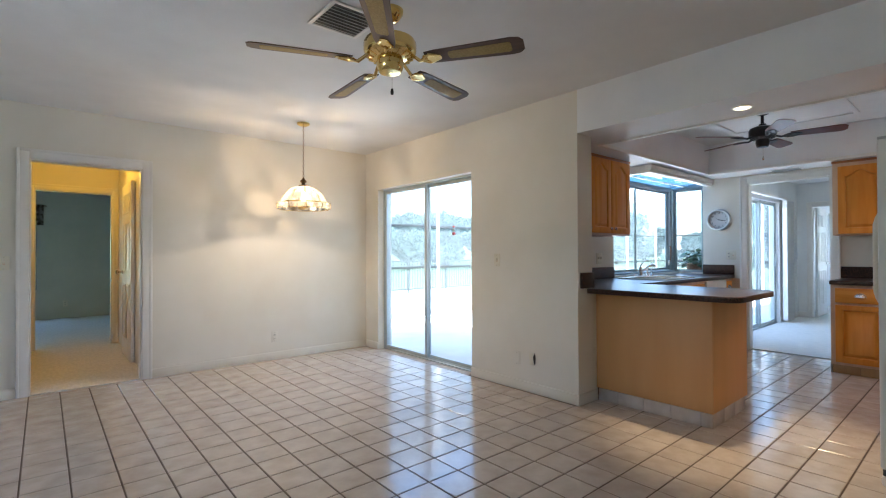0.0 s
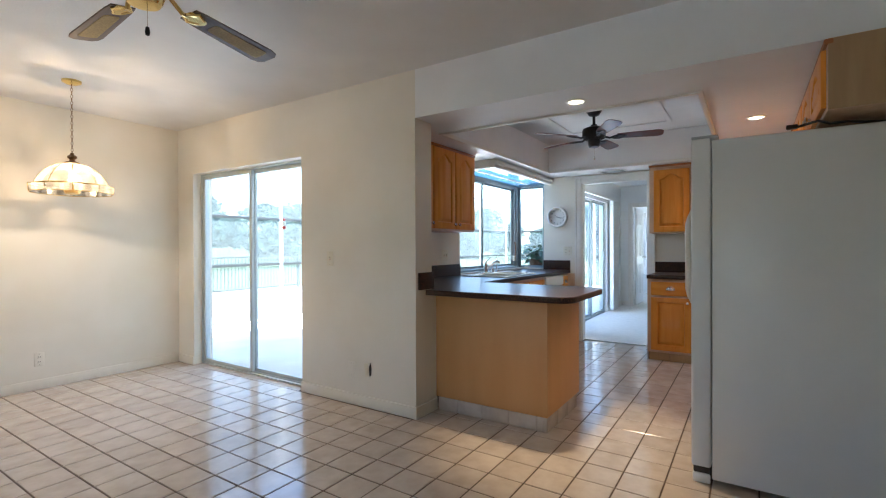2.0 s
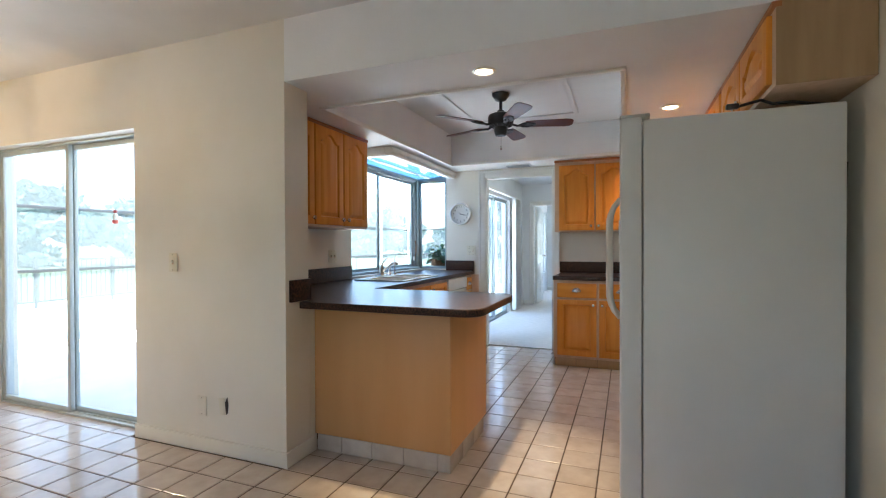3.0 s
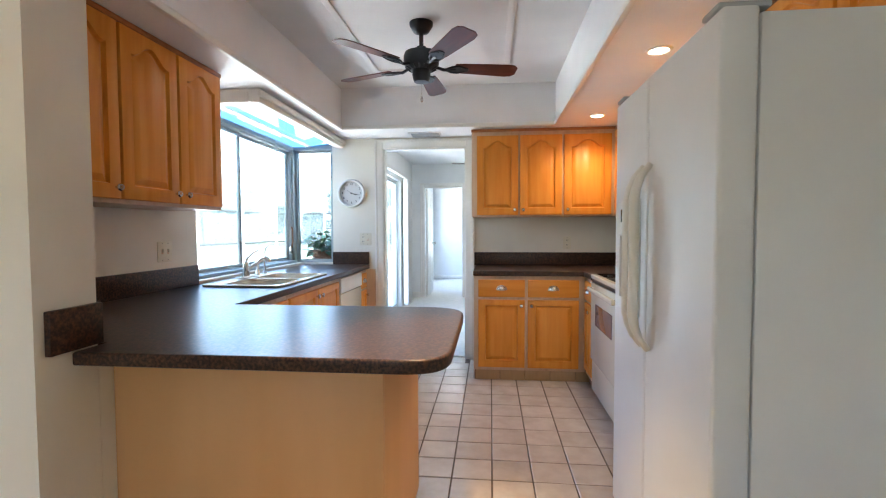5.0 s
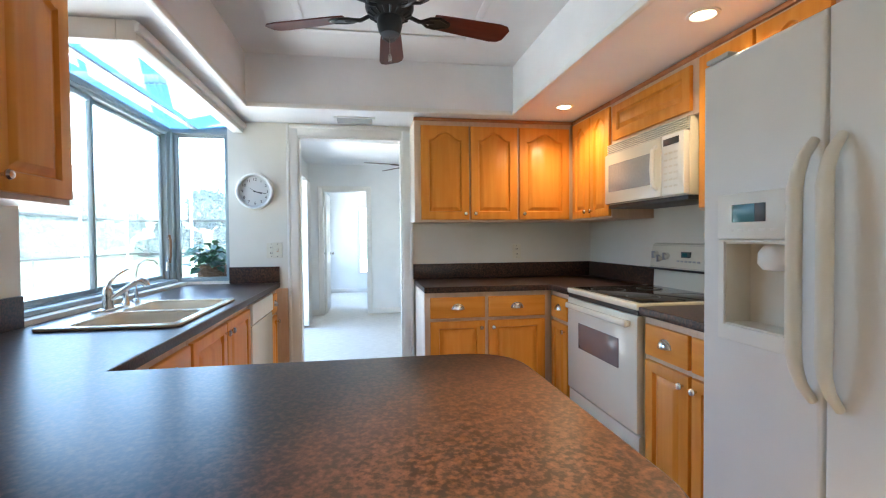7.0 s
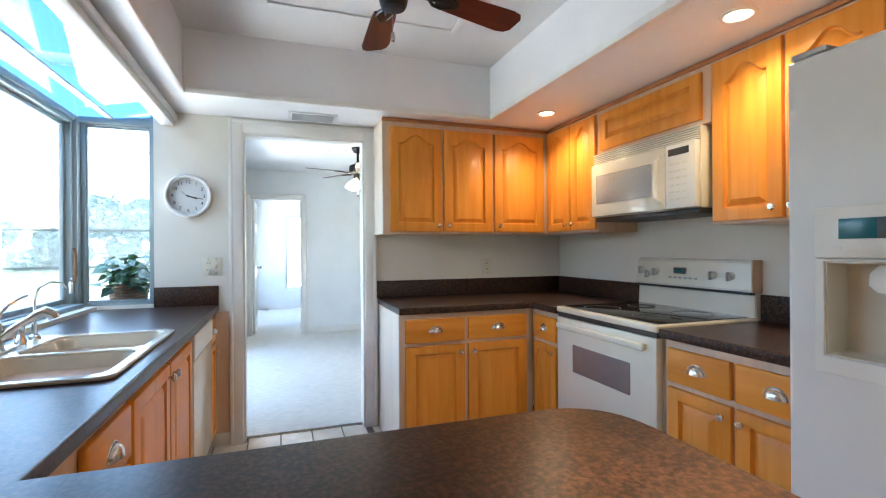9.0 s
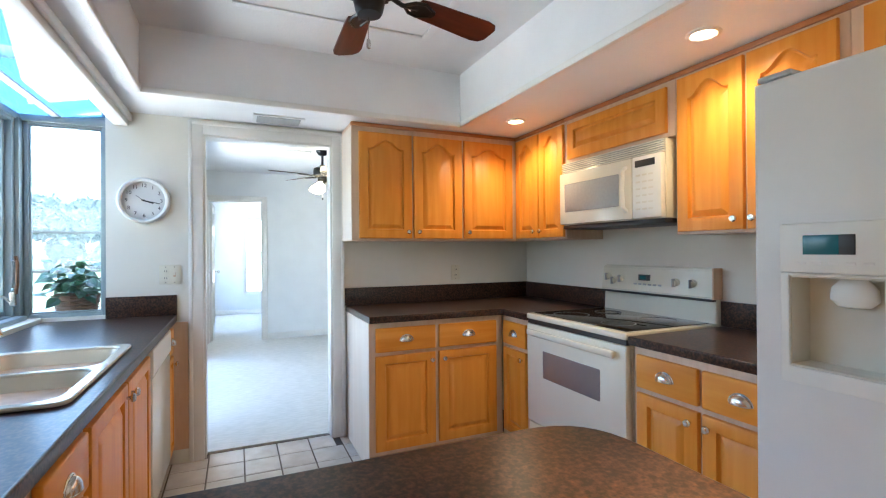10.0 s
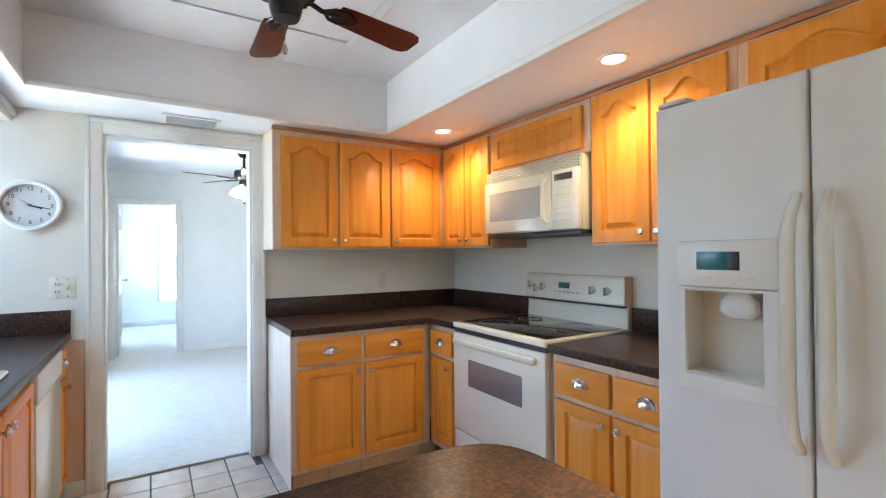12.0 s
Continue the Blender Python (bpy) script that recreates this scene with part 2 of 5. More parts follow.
flute.inputs["Scale"].default_value = (1.0, 1.0, 0.22)
nt.links.new(co_.outputs["Object"], flute.inputs["Vector"])
nt.links.new(flute.outputs[0], etch.inputs["Vector"])
ramp.color_ramp.elements[0].position, ramp.color_ramp.elements[1].position = 0.38, 0.64
ramp.color_ramp.elements[0].color, ramp.color_ramp.elements[1].color = (0.46, 0.44, 0.40, 1), (1.0, 0.97, 0.92, 1)
milk, both = nt.nodes.new("ShaderNodeBsdfTranslucent"), nt.nodes.new("ShaderNodeMixShader")
milk.inputs[0].default_value = (0.95, 0.93, 0.88, 1)
both.inputs[0].default_value = 0.07
old = next(n for n in nt.nodes if n.type == "MIX_SHADER" and n != both)
nt.links.new(old.outputs[0], both.inputs[1])
nt.links.new(milk.outputs[0], both.inputs[2])
nt.links.new(both.outputs[0], nt.nodes["Material Output"].inputs[0])
nt.links.new(etch.outputs["Fac"], ramp.inputs[0])
nt.links.new(ramp.outputs[0], next(n for n in nt.nodes if n.type == "BSDF_TRANSPARENT").inputs[0])


# ---- mesh helpers ----
def box(bm, x0, x1, y0, y1, z0, z1, bevel=0.0, seg=2):
    if bevel:
        tmp = bmesh.new()
        box(tmp, x0, x1, y0, y1, z0, z1)
        bmesh.ops.bevel(tmp, geom=tmp.edges[:], offset=bevel, segments=seg, affect="EDGES", profile=0.5)
        me = bpy.data.meshes.new("tmp")
        tmp.to_mesh(me)
        tmp.free()
        bm.from_mesh(me)
        bpy.data.meshes.remove(me)
        return bm
    v = [bm.verts.new(p) for p in ((x0, y0, z0), (x1, y0, z0), (x1, y1, z0), (x0, y1, z0), (x0, y0, z1), (x1, y0, z1), (x1, y1, z1), (x0, y1, z1))]
    for q in ((3, 2, 1, 0), (4, 5, 6, 7), (0, 1, 5, 4), (1, 2, 6, 5), (2, 3, 7, 6), (3, 0, 4, 7)):
        bm.faces.new([v[i] for i in q])
    return bm


def Box(x0, x1, y0, y1, z0, z1, bevel=0.0, seg=2):
    return box(bmesh.new(), min(x0, x1), max(x0, x1), min(y0, y1), max(y0, y1), min(z0, z1), max(z0, z1), bevel, seg)


def lathe(profile, seg=28, bm=None, m=None):
    """Turn (r, z) pairs round z."""
    bm = bm or bmesh.new()
    m = m or Matrix()
    rings = []
    for r, z in profile:
        if r < 1e-5:
            rings.append([bm.verts.new(m @ Vector((0, 0, z)))])
        else:
            rings.append([bm.verts.new(m @ Vector((r * math.cos(2 * math.pi * k / seg), r * math.sin(2 * math.pi * k / seg), z))) for k in range(seg)])
    for a, b in zip(rings, rings[1:]):
        for k in range(seg):
            j = (k + 1) % seg
            if len(a) == 1 and len(b) == 1:
                continue
            if len(a) == 1:
                bm.faces.new((a[0], b[k], b[j]))
            elif len(b) == 1:
                bm.faces.new((a[k], a[j], b[0]))
            else:
                bm.faces.new((a[k], a[j], b[j], b[k]))
    bmesh.ops.recalc_face_normals(bm, faces=bm.faces[:])
    return bm


def tube(points, r, seg=10, bm=None):
    bm = bm or bmesh.new()
    pts = [Vector(p) for p in points]
    rings = []
    up = Vector((0.31, 0.2, 0.93)).normalized()
    for i, p in enumerate(pts):
        d = (pts[min(i + 1, len(pts) - 1)] - pts[max(i - 1, 0)]).normalized()
        a = d.cross(up).normalized()
        b = d.cross(a)
        rr = r[i] if isinstance(r, (list, tuple)) else r
        rings.append([bm.verts.new(p + rr * (math.cos(2 * math.pi * k / seg) * a + math.sin(2 * math.pi * k / seg) * b)) for k in range(seg)])
    for a, b in zip(rings, rings[1:]):
        for k in range(seg):
            bm.faces.new((a[k], a[(k + 1) % seg], b[(k + 1) % seg], b[k]))
    bm.faces.new(rings[0][::-1])
    bm.faces.new(rings[-1])
    bmesh.ops.recalc_face_normals(bm, faces=bm.faces[:])
    return bm


def prism(outline, z0, z1, bevel=0.0, holes=()):
    """A flat plate with rounded rim from an outline and holes, as a bmesh."""
    cu = bpy.data.curves.new("tmp", "CURVE")
    cu.dimensions, cu.fill_mode = "2D", "BOTH"
    cu.extrude, cu.bevel_depth, cu.bevel_resolution = (z1 - z0) / 2 - bevel, bevel, 2
    cu.offset = -bevel
    for loop in (outline, *holes):
        sp = cu.splines.new("POLY")
        sp.points.add(len(loop) - 1)
        for q, (x, y) in zip(sp.points, loop):
            q.co = (x, y, 0, 1)
        sp.use_cyclic_u = True
    ob = bpy.data.objects.new("tmp", cu)
    me = bpy.data.meshes.new_from_object(ob)
    bm = bmesh.new()
    bm.from_mesh(me)
    bmesh.ops.translate(bm, verts=bm.verts[:], vec=(0, 0, (z0 + z1) / 2))
    bpy.data.objects.remove(ob)
    bpy.data.curves.remove(cu)
    bpy.data.meshes.remove(me)
    return bm


def rounded(points):
    """Outline from (x, y, radius) corners, anticlockwise."""
    out = []
    n = len(points)
    for i, (x, y, r) in enumerate(points):
        p = Vector((x, y))
        if r <= 0:
            out.append((x, y))
            continue
        a = (Vector(points[i - 1][:2]) - p).normalized()
        b = (Vector(points[(i + 1) % n][:2]) - p).normalized()
        for k in range(9):
            t = k / 8
            q0, q1 = p + a * r * (1 - t), p + b * r * t
            # corner rounded by a quadratic arc
            q = (p + a * r) * (1 - t) ** 2 + p * 2 * t * (1 - t) * 0.98 + (p + b * r) * t ** 2 + p * 2 * t * (1 - t) * 0.02
            out.append((q.x, q.y))
    return out


def smooth(bm, angle=35):
    bm.normal_update()
    for f in bm.faces:
        f.smooth = True
    lim = radians(angle)
    for e in bm.edges:
        if len(e.link_faces) != 2 or e.calc_face_angle(0) > lim:
            e.smooth = False
    return bm


def mesh_of(bm, mat, name):
    smooth(bm)
    me = bpy.data.meshes.new(name)
    bm.to_mesh(me)
    bm.free()
    me.materials.append(mat)
    return me


def part(name, bm, mat, parent=None, label="", m=None):
    ob = new(name, mesh_of(bm, mat, name))
    if parent:
        ob.parent = parent
    if m:
        ob.matrix_basis = m
    return tagged(ob, label)


def thing(name, label, category, m=None, group="", kind=""):
    ob = new(name)
    ob.empty_display_size = 0.05
    if m:
        ob.matrix_basis = m
    return tagged(ob, label, category, group, kind)


def solid(name, bm, mat, label="", category="", kind="", group="", m=None):
    ob = part(name, bm, mat, m=m)
    return tagged(ob, label, category, group, kind)


def boxes(*rows):
    bm = bmesh.new()
    for r in rows:
        box(bm, *r)
    return bm


# ---- structure ----
XS, XT = 3.795, 3.995          # dining wall with the patio door
XF, XFB = 7.17, 7.29         # far kitchen wall
YN = 3.11                    # kitchen window wall
YS = -0.10                   # range wall
YD = 5.63                    # dining end wall
ZD, ZK = 2.47, 2.13          # dining ceiling, kitchen soffit
YE = 2.464                   # free end of the dining wall
DY0, DY1, DZ = 1.504, 2.302, 2.03   # doorway in the far wall
HX0, HX1, HZ = 0.525, 1.335, 2.005  # hall doorway
XW = -2.2                    # wall behind the walker
SL0, SL1, SLZ = 3.66, 5.335, 1.985   # patio door opening
GX0, YW = 5.47, 3.215        # kitchen window start and plane


def structure(name, bm, mat, label):
    return solid(name, bm, mat, label, "wall" if "wall" in name else name.split("_")[0], "structure")


structure("wall_patio_door", boxes((XS, XT, YE, SL0, 0, ZD), (XS, XT, SL1, YD, 0, ZD), (XS, XT, SL0, SL1, SLZ, ZD)), wall_paint, "cream painted wall around the sliding patio door")
structure("wall_dining_end", boxes((XW, HX0, YD, YD + 0.12, 0, ZD), (HX1, XT, YD, YD + 0.12, 0, ZD), (HX0, HX1, YD, YD + 0.12, HZ, ZD)), wall_paint, "cream painted dining end wall with a doorway")
# this wall's opening is added to light the fridge side and peninsula
structure("wall_west", boxes((XW - 0.12, XW, YS - 0.12, 1.6, 0, ZD), (XW - 0.12, XW, 3.0, YD + 0.12, 0, ZD), (XW - 0.12, XW, 1.6, 3.0, 0, 0.9), (XW - 0.12, XW, 1.6, 3.0, 2.05, ZD)), wall_paint, "plain cream painted wall with an added window opening")
structure("wall_range", boxes((XW, XFB, YS - 0.12, YS, 0, ZD)), wall_paint, "cream painted wall behind the range and refrigerator")
structure("wall_kitchen_window", boxes((XT, GX0, YN, YN + 0.15, 0, ZD), (GX0, XFB, YN, YN + 0.15, 0, 0.93)), wall_paint, "cream painted kitchen wall beside and below the window")
structure("wall_far", boxes((XF, XFB, YS, DY0, 0, ZD), (XF, XFB, DY0, DY1, DZ, ZD), (XF, XFB, DY1, 2.81, 0, ZD), (XF, XFB, 2.81, YN, 0, 0.93)), wall_paint, "cream painted kitchen wall with a doorway and clock")
TX0, TX1, TY0, TY1 = 4.285, 6.70, 0.735, 2.565
GB0, GB1 = 2.77, 5.57
structure("ceiling_kitchen", boxes((XS + 0.001, TX0, YS, YE, ZK, ZD), (XT, TX0, YE, YN, ZK, ZD), (TX0, TX1, YS, TY0, ZK, ZD), (TX1, XF, YS, GB0, ZK, ZD),
                                   (TX0, TX1, TY1, GB0, ZK, ZD), (TX0, GB1, GB0, YN, ZK, ZD)), ceiling_paint, "white painted kitchen soffit round a raised tray")
# last box is an unseen eave, added to keep sun off the sink window
structure("ceiling_main", boxes((XW, XFB, YS - 0.12, GB0, ZD, ZD + 0.15), (XW, GB1, GB0, YD + 0.12, ZD, ZD + 0.15), (GB1, XFB + 0.1, GB0, GB0 + 0.32, ZD + 0.05, ZD + 0.15)), textured_ceiling_paint, "white textured ceiling, with an eave added against the sun")
# moulding round the tray's lower edge and on its top face
bm = bmesh.new()
for x0, x1, y0, y1 in ((TX0 - 0.018, TX0 + 0.012, TY0 - 0.018, TY1 + 0.018), (TX1 - 0.012, TX1 + 0.018, TY0 - 0.018, TY1 + 0.018)):
    box(bm, x0, x1, y0, y1, ZK - 0.014, ZK + 0.020, 0.006)
for x0, x1, y0, y1 in ((TX0 + 0.012, TX1 - 0.012, TY0 - 0.018, TY0 + 0.012), (TX0 + 0.012, TX1 - 0.012, TY1 - 0.012, TY1 + 0.018)):
    box(bm, x0, x1, y0, y1, ZK - 0.014, ZK + 0.020, 0.006)
structure("trim_tray_edge", bm, trim_paint, "white wooden moulding round the tray ceiling edge")
bm = bmesh.new()
for y in (TY0 + 0.42, TY1 - 0.42):
    box(bm, TX0 + 0.42, TX1 - 0.42, y - 0.022, y + 0.022, ZD - 0.011, ZD - 0.001, 0.004)
for x in (TX0 + 0.42, TX1 - 0.42):
    box(bm, x - 0.022, x + 0.022, TY0 + 0.442, TY1 - 0.442, ZD - 0.011, ZD - 0.001, 0.004)
structure("trim_tray_panel", bm, textured_ceiling_paint, "white picture-frame moulding on the tray ceiling")
# beam round the glass roof over the sink
bm = bmesh.new()
for x0, x1, y0, y1, z0, z1 in ((GB1 - 0.07, XF, GB0 - 0.075, GB0, 2.045, ZK - 0.001), (GB1 - 0.09, XF, GB0 - 0.095, GB0 - 0.075, 2.075, 2.115), (GB1 - 0.07, GB1, GB0, YN, 2.045, ZK - 0.001)):
    box(bm, x0, x1, y0, y1, z0, z1, 0.006)
structure("trim_window_beam", bm, trim_paint, "white moulded beam round the glass roof above the sink")
CARPET = 7.245               # edge of the family room carpet
structure("floor", boxes((XW, XT, YS, YD, -0.12, -0.003), (XT, XF, YS, YN, -0.12, -0.003), (XF, CARPET, DY0, DY1, -0.12, -0.003)), grout_mat, "brown grout bed under the cream floor tiles")

# baseboards and door casings
bm = bmesh.new()
for r in ((HX1 + 0.08, XS, YD - 0.014, YD, 0, 0.085), (XW, HX0 - 0.08, YD - 0.014, YD, 0, 0.085), (XS - 0.014, XS, YE, SL0, 0, 0.085), (XS - 0.014, XS, SL1, YD - 0.014, 0, 0.085),
          (XS - 0.014, 4.05, YE - 0.014, YE, 0, 0.085), (XW, 3.80, YS, YS + 0.014, 0, 0.085), (XF - 0.014, XF, DY1 + 0.08, 2.475, 0, 0.085)):
    box(bm, *r, 0.003)
structure("baseboard", bm, wall_paint, "low cream painted baseboard along the walls")


def casing(name, m, width, height, label, w=0.082, both=True):
    """Moulded casing and jamb of a doorway; local x along the wall, y into it, z up, opening from x = 0."""
    bm = bmesh.new()
    for y0, y1 in ((-0.016, 0.0), (0.12, 0.136)) if both else ((-0.016, 0.0),):
        for x0, x1, z0, z1 in ((-w, 0.0, 0, height + w), (width, width + w, 0, height + w), (0.0, width, height, height + w)):
            box(bm, x0, x1, y0, y1, z0, z1, 0.004)
            s = -0.007 if y0 < 0 else 0.007
            if z0 == 0:
                xm = x0 if x0 < 0 else x1 - 0.022
                box(bm, xm, xm + 0.022, min(y0, y0 + s), max(y1, y1 + s), z0, z1 + 0.001, 0.004)
            else:
                box(bm, x0 - w + 0.022, x1 + w - 0.022, min(y0, y0 + s), max(y1, y1 + s), z1 - 0.022, z1 + 0.001, 0.004)
    box(bm, 0, 0.012, 0.001, 0.119, 0, height, 0.002)
    box(bm, width - 0.012, width, 0.001, 0.119, 0, height, 0.002)
    box(bm, 0.012, width - 0.012, 0.001, 0.119, height - 0.012, height, 0.002)
    return tagged(part(name, bm, trim_paint, m=m), label, "door frame", kind="structure")


casing("door_frame_hall", pose(HX0, YD, 0), HX1 - HX0, HZ, "cream painted casing of the hall doorway")
casing("door_frame_family", pose(XF, DY1, 0, 0, 0, -90), DY1 - DY0, DZ, "white painted casing of the kitchen doorway")

# hall behind the dining end wall, and the bedroom at its end
structure("floor_hall", boxes((-1.6, 3.0, YD + 0.004, 11.6, -0.12, 0.008)), carpet_mat, "cream carpet in the hall and bedroom")
structure("wall_hall", boxes((0.30, 0.42, YD + 0.12, 8.0, 0, 2.44), (1.385, 1.505, YD + 0.12, 8.0, 0, 2.44), (-1.6, 0.53, 8.0, 8.12, 0, 2.44), (1.315, 3.0, 8.0, 8.12, 0, 2.44), (0.53, 1.315, 8.0, 8.12, 2.0, 2.44)), wall_paint, "white hall walls under a yellow lamp")
casing("door_frame_bedroom", pose(0.53, 8.0, 0), 0.785, 2.0, "white painted bedroom door casing", 0.07)
structure("wall_bedroom", boxes((-1.72, -1.6, 8.0, 11.72, 0, 2.44), (3.0, 3.12, 8.0, 11.72, 0, 2.44), (0.53, 3.0, 11.6, 11.72, 0, 2.44), (-1.6, -1.2, 11.6, 11.72, 0, 2.44), (-1.2, 0.53, 11.6, 11.72, 0, 0.55), (-1.2, 0.53, 11.6, 11.72, 1.98, 2.44)), green_paint, "grey-green bedroom walls")
structure("ceiling_hall", boxes((-1.72, 3.12, YD + 0.12, 11.72, 2.44, 2.62)), ceiling_paint, "white hall ceiling")

# family room beyond the kitchen and the room behind it
FX, FX2 = 11.2, 14.4
structure("floor_family", boxes((CARPET, XFB, DY0, DY1, -0.12, 0.010), (XFB, 14.6, -3.0, 2.70, -0.12, 0.010)), carpet_mat, "cream carpet of the family room")
structure("wall_family_north", boxes((XFB, 7.70, 2.70, 2.85, 0, 2.44), (10.10, 11.8, 2.70, 2.85, 0, 2.44), (14.0, 14.6, 2.70, 2.85, 0, 2.44), (11.8, 14.0, 2.70, 2.85, 0, 0.5), (11.8, 14.0, 2.70, 2.85, 2.05, 2.44), (7.70, 10.10, 2.70, 2.85, 2.02, 2.44)), white_room_paint, "white family room wall with a sliding door")
structure("wall_family_east", boxes((FX, FX + 0.12, -3.0, 1.77, 0, 2.44), (FX, FX + 0.12, 2.48, 2.70, 0, 2.44), (FX, FX + 0.12, 1.77, 2.48, 2.02, 2.44)), white_room_paint, "white family room wall with a doorway")
structure("wall_family_south", boxes((XFB, 14.6, -3.12, -3.0, 0, 2.44)), white_room_paint, "white family room wall")
structure("wall_family_west", boxes((XF, XFB, -3.0, YS - 0.12, 0, 2.44)), white_room_paint, "white family room wall")
structure("wall_back_room", boxes((FX2, FX2 + 0.12, -3.0, 1.10, 0, 2.44), (FX2, FX2 + 0.12, 1.98, 2.70, 0, 2.44), (FX2, FX2 + 0.12, 1.10, 1.98, 0, 0.42), (FX2, FX2 + 0.12, 1.10, 1.98, 2.0, 2.44)), white_room_paint, "white wall of the back room with a window")
structure("ceiling_family", boxes((XFB, 14.6, -3.12, 2.85, 2.44, 2.62)), ceiling_paint, "white family room ceiling")
bm = bmesh.new()
for r in ((XFB, 7.70, 2.686, 2.70, 0.01, 0.10), (10.10, FX, 2.686, 2.70, 0.01, 0.10), (FX - 0.014, FX, -3.0, 1.70, 0.01, 0.10), (FX - 0.014, FX, 2.55, 2.686, 0.01, 0.10), (FX2 - 0.014, FX2, -3.0, 2.70, 0.01, 0.10)):
    box(bm, *r, 0.003)
structure("baseboard_family", bm, trim_paint, "white baseboard in the family room")
casing("door_frame_back_room", pose(FX, 2.48, 0, 0, 0, -90), 0.71, 2.02, "white painted casing of the back room doorway", 0.07)


# ---- sliding doors and windows ----
def frame_rect(bm, x0, x1, z0, z1, y0, y1, w, bevel=0.004):
    box(bm, x0, x0 + w, y0, y1, z0, z1, bevel)
    box(bm, x1 - w, x1, y0, y1, z0, z1, bevel)
    box(bm, x0 + w, x1 - w, y0, y1, z0, z0 + w, bevel)
    box(bm, x0 + w, x1 - w, y0, y1, z1 - w, z1, bevel)
    return bm


def slider(name, m, width, height, label, panels=2):
    """Aluminium sliding door; local x along, y outwards."""
    ob = thing(name, label, "sliding door", m, kind="structure")
    part("window_frame", frame_rect(bmesh.new(), 0, width, 0, height, 0.0, 0.085, 0.016), light_alu, ob, "grey aluminium outer frame")
    bm = bmesh.new()
    box(bm, 0.017, width - 0.017, 0.022, 0.028, 0.0155, 0.028)
    box(bm, 0.017, width - 0.017, 0.058, 0.064, 0.0155, 0.028)
    part("track", bm, light_alu, ob)
    each = (width - 0.034) / panels + 0.018
    for k in range(panels):
        x0 = 0.017 + k * (width - 0.034 - each) / (panels - 1)
        y0 = 0.010 if k % 2 == 0 else 0.046
        leaf = part("door_leaf", frame_rect(bmesh.new(), x0, x0 + each, 0.020, height - 0.018, y0, y0 + 0.030, 0.036), light_alu, ob)
        pane = part("pane", Box(x0 + 0.034, x0 + each - 0.034, y0 + 0.012, y0 + 0.018, 0.054, height - 0.052), pane_glass, leaf)
        pane.visible_shadow = False
    part("handle", Box(width - 0.050, width - 0.032, -0.012 if panels % 2 else 0.030, 0.046, 0.95, 1.12, 0.004), light_alu, ob)
    return ob


slider("door_patio", pose(3.875, SL1, 0.0, 0, 0, -90), SL1 - SL0, SLZ, "closed two-panel aluminium sliding glass patio door")
slider("door_family_patio", pose(7.70, 2.75, 0.0), 2.40, 2.02, "closed three-panel sliding glass door of the family room", 3)


def window(name, m, width, height, label, splits=(), mat=None, depth=0.06, rim=0.030, bead=0.024):
    ob = thing(name, label, "window", m, kind="structure")
    mat = mat or alu
    part("window_frame", frame_rect(bmesh.new(), 0, width, 0, height, 0, depth, rim), mat, ob)
    xs = [rim, *splits, width - rim]
    for k, (a, b) in enumerate(zip(xs, xs[1:])):
        sash = part("sash", frame_rect(bmesh.new(), a, b, rim + 0.002, height - rim - 0.002, 0.012 + 0.018 * (k % 2), 0.034 + 0.018 * (k % 2), bead, bead * 0.15), mat, ob)
        pane = part("pane", Box(a + bead - 0.002, b - bead + 0.002, 0.020 + 0.018 * (k % 2), 0.025 + 0.018 * (k % 2), rim + bead, height - rim - bead), pane_glass, sash)
        pane.visible_shadow = False
    return ob


window("window_sink", pose(GX0, YW, 0.93), XF - 0.03 - GX0, 1.11, "wide aluminium sliding window over the sink", (0.75,))
window("window_bay_side", pose(XF + 0.02, YW - 0.021, 0.93, 0, 0, -90), YW - 2.833, 1.11, "narrow fixed side pane of the sink window", (), None, 0.05, 0.022, 0.008)
window("window_bedroom", pose(-1.2, 11.62, 0.55), 1.73, 1.43, "bedroom window behind a short curtain valance", (0.86,))
window("window_back_room", pose(FX2 + 0.03, 1.98, 0.42, 0, 0, -90), 0.88, 1.58, "bright white-framed window of the back room", (), trim_paint)
window("window_back_side", pose(11.8, 2.74, 0.5), 2.2, 1.55, "wide white-framed side window of the back room", (1.10,), trim_paint)
# the west window is unseen, added for daylight from behind the walker
window("fill_window_west", pose(XW - 0.03, 1.6, 0.9, 0, 0, 90), 1.4, 1.15, "wide aluminium window, unseen, added to let in daylight", (0.70,))
structure("window_post", boxes((XF - 0.03, XF + 0.06, YW - 0.02, YW + 0.07, 0.93, 2.04)), alu, "grey aluminium corner post of the sink window")
structure("window_sill", Box(GX0 + 0.002, XF - 0.032, YW - 0.055, YW - 0.001, 0.9305, 0.955, 0.006), alu, "grey aluminium sill of the sink window")
roof = thing("window_glass_roof", "sloping glass roof panes over the sink window", "window", kind="structure")
bm = bmesh.new()
span = XFB - GB1
for k in range(2):
    x = GB1 + 0.015 + k * (span - 0.03)
    tube([(x, GB0, 2.105), (x, YW + 0.12, 2.045)], 0.014, 6, bm)
box(bm, GX0, XFB, YW - 0.01, YW + 0.11, 2.030, 2.066, 0.004)
box(bm, XF, XFB, 2.81, YW - 0.01, 2.030, 2.066, 0.004)
part("bar", bm, alu, roof)
# white strip stands in for a pale reflection across the roof glass
part("purlin", Box(GB1 + 0.03, XFB - 0.03, (GB0 + YW) / 2 + 0.03, (GB0 + YW) / 2 + 0.07, 2.062, 2.074, 0.004), white_plastic, roof, "pale strip for the reflection band in the glass")
bm = bmesh.new()
x0, x1 = GB1 + 0.02, XFB - 0.02
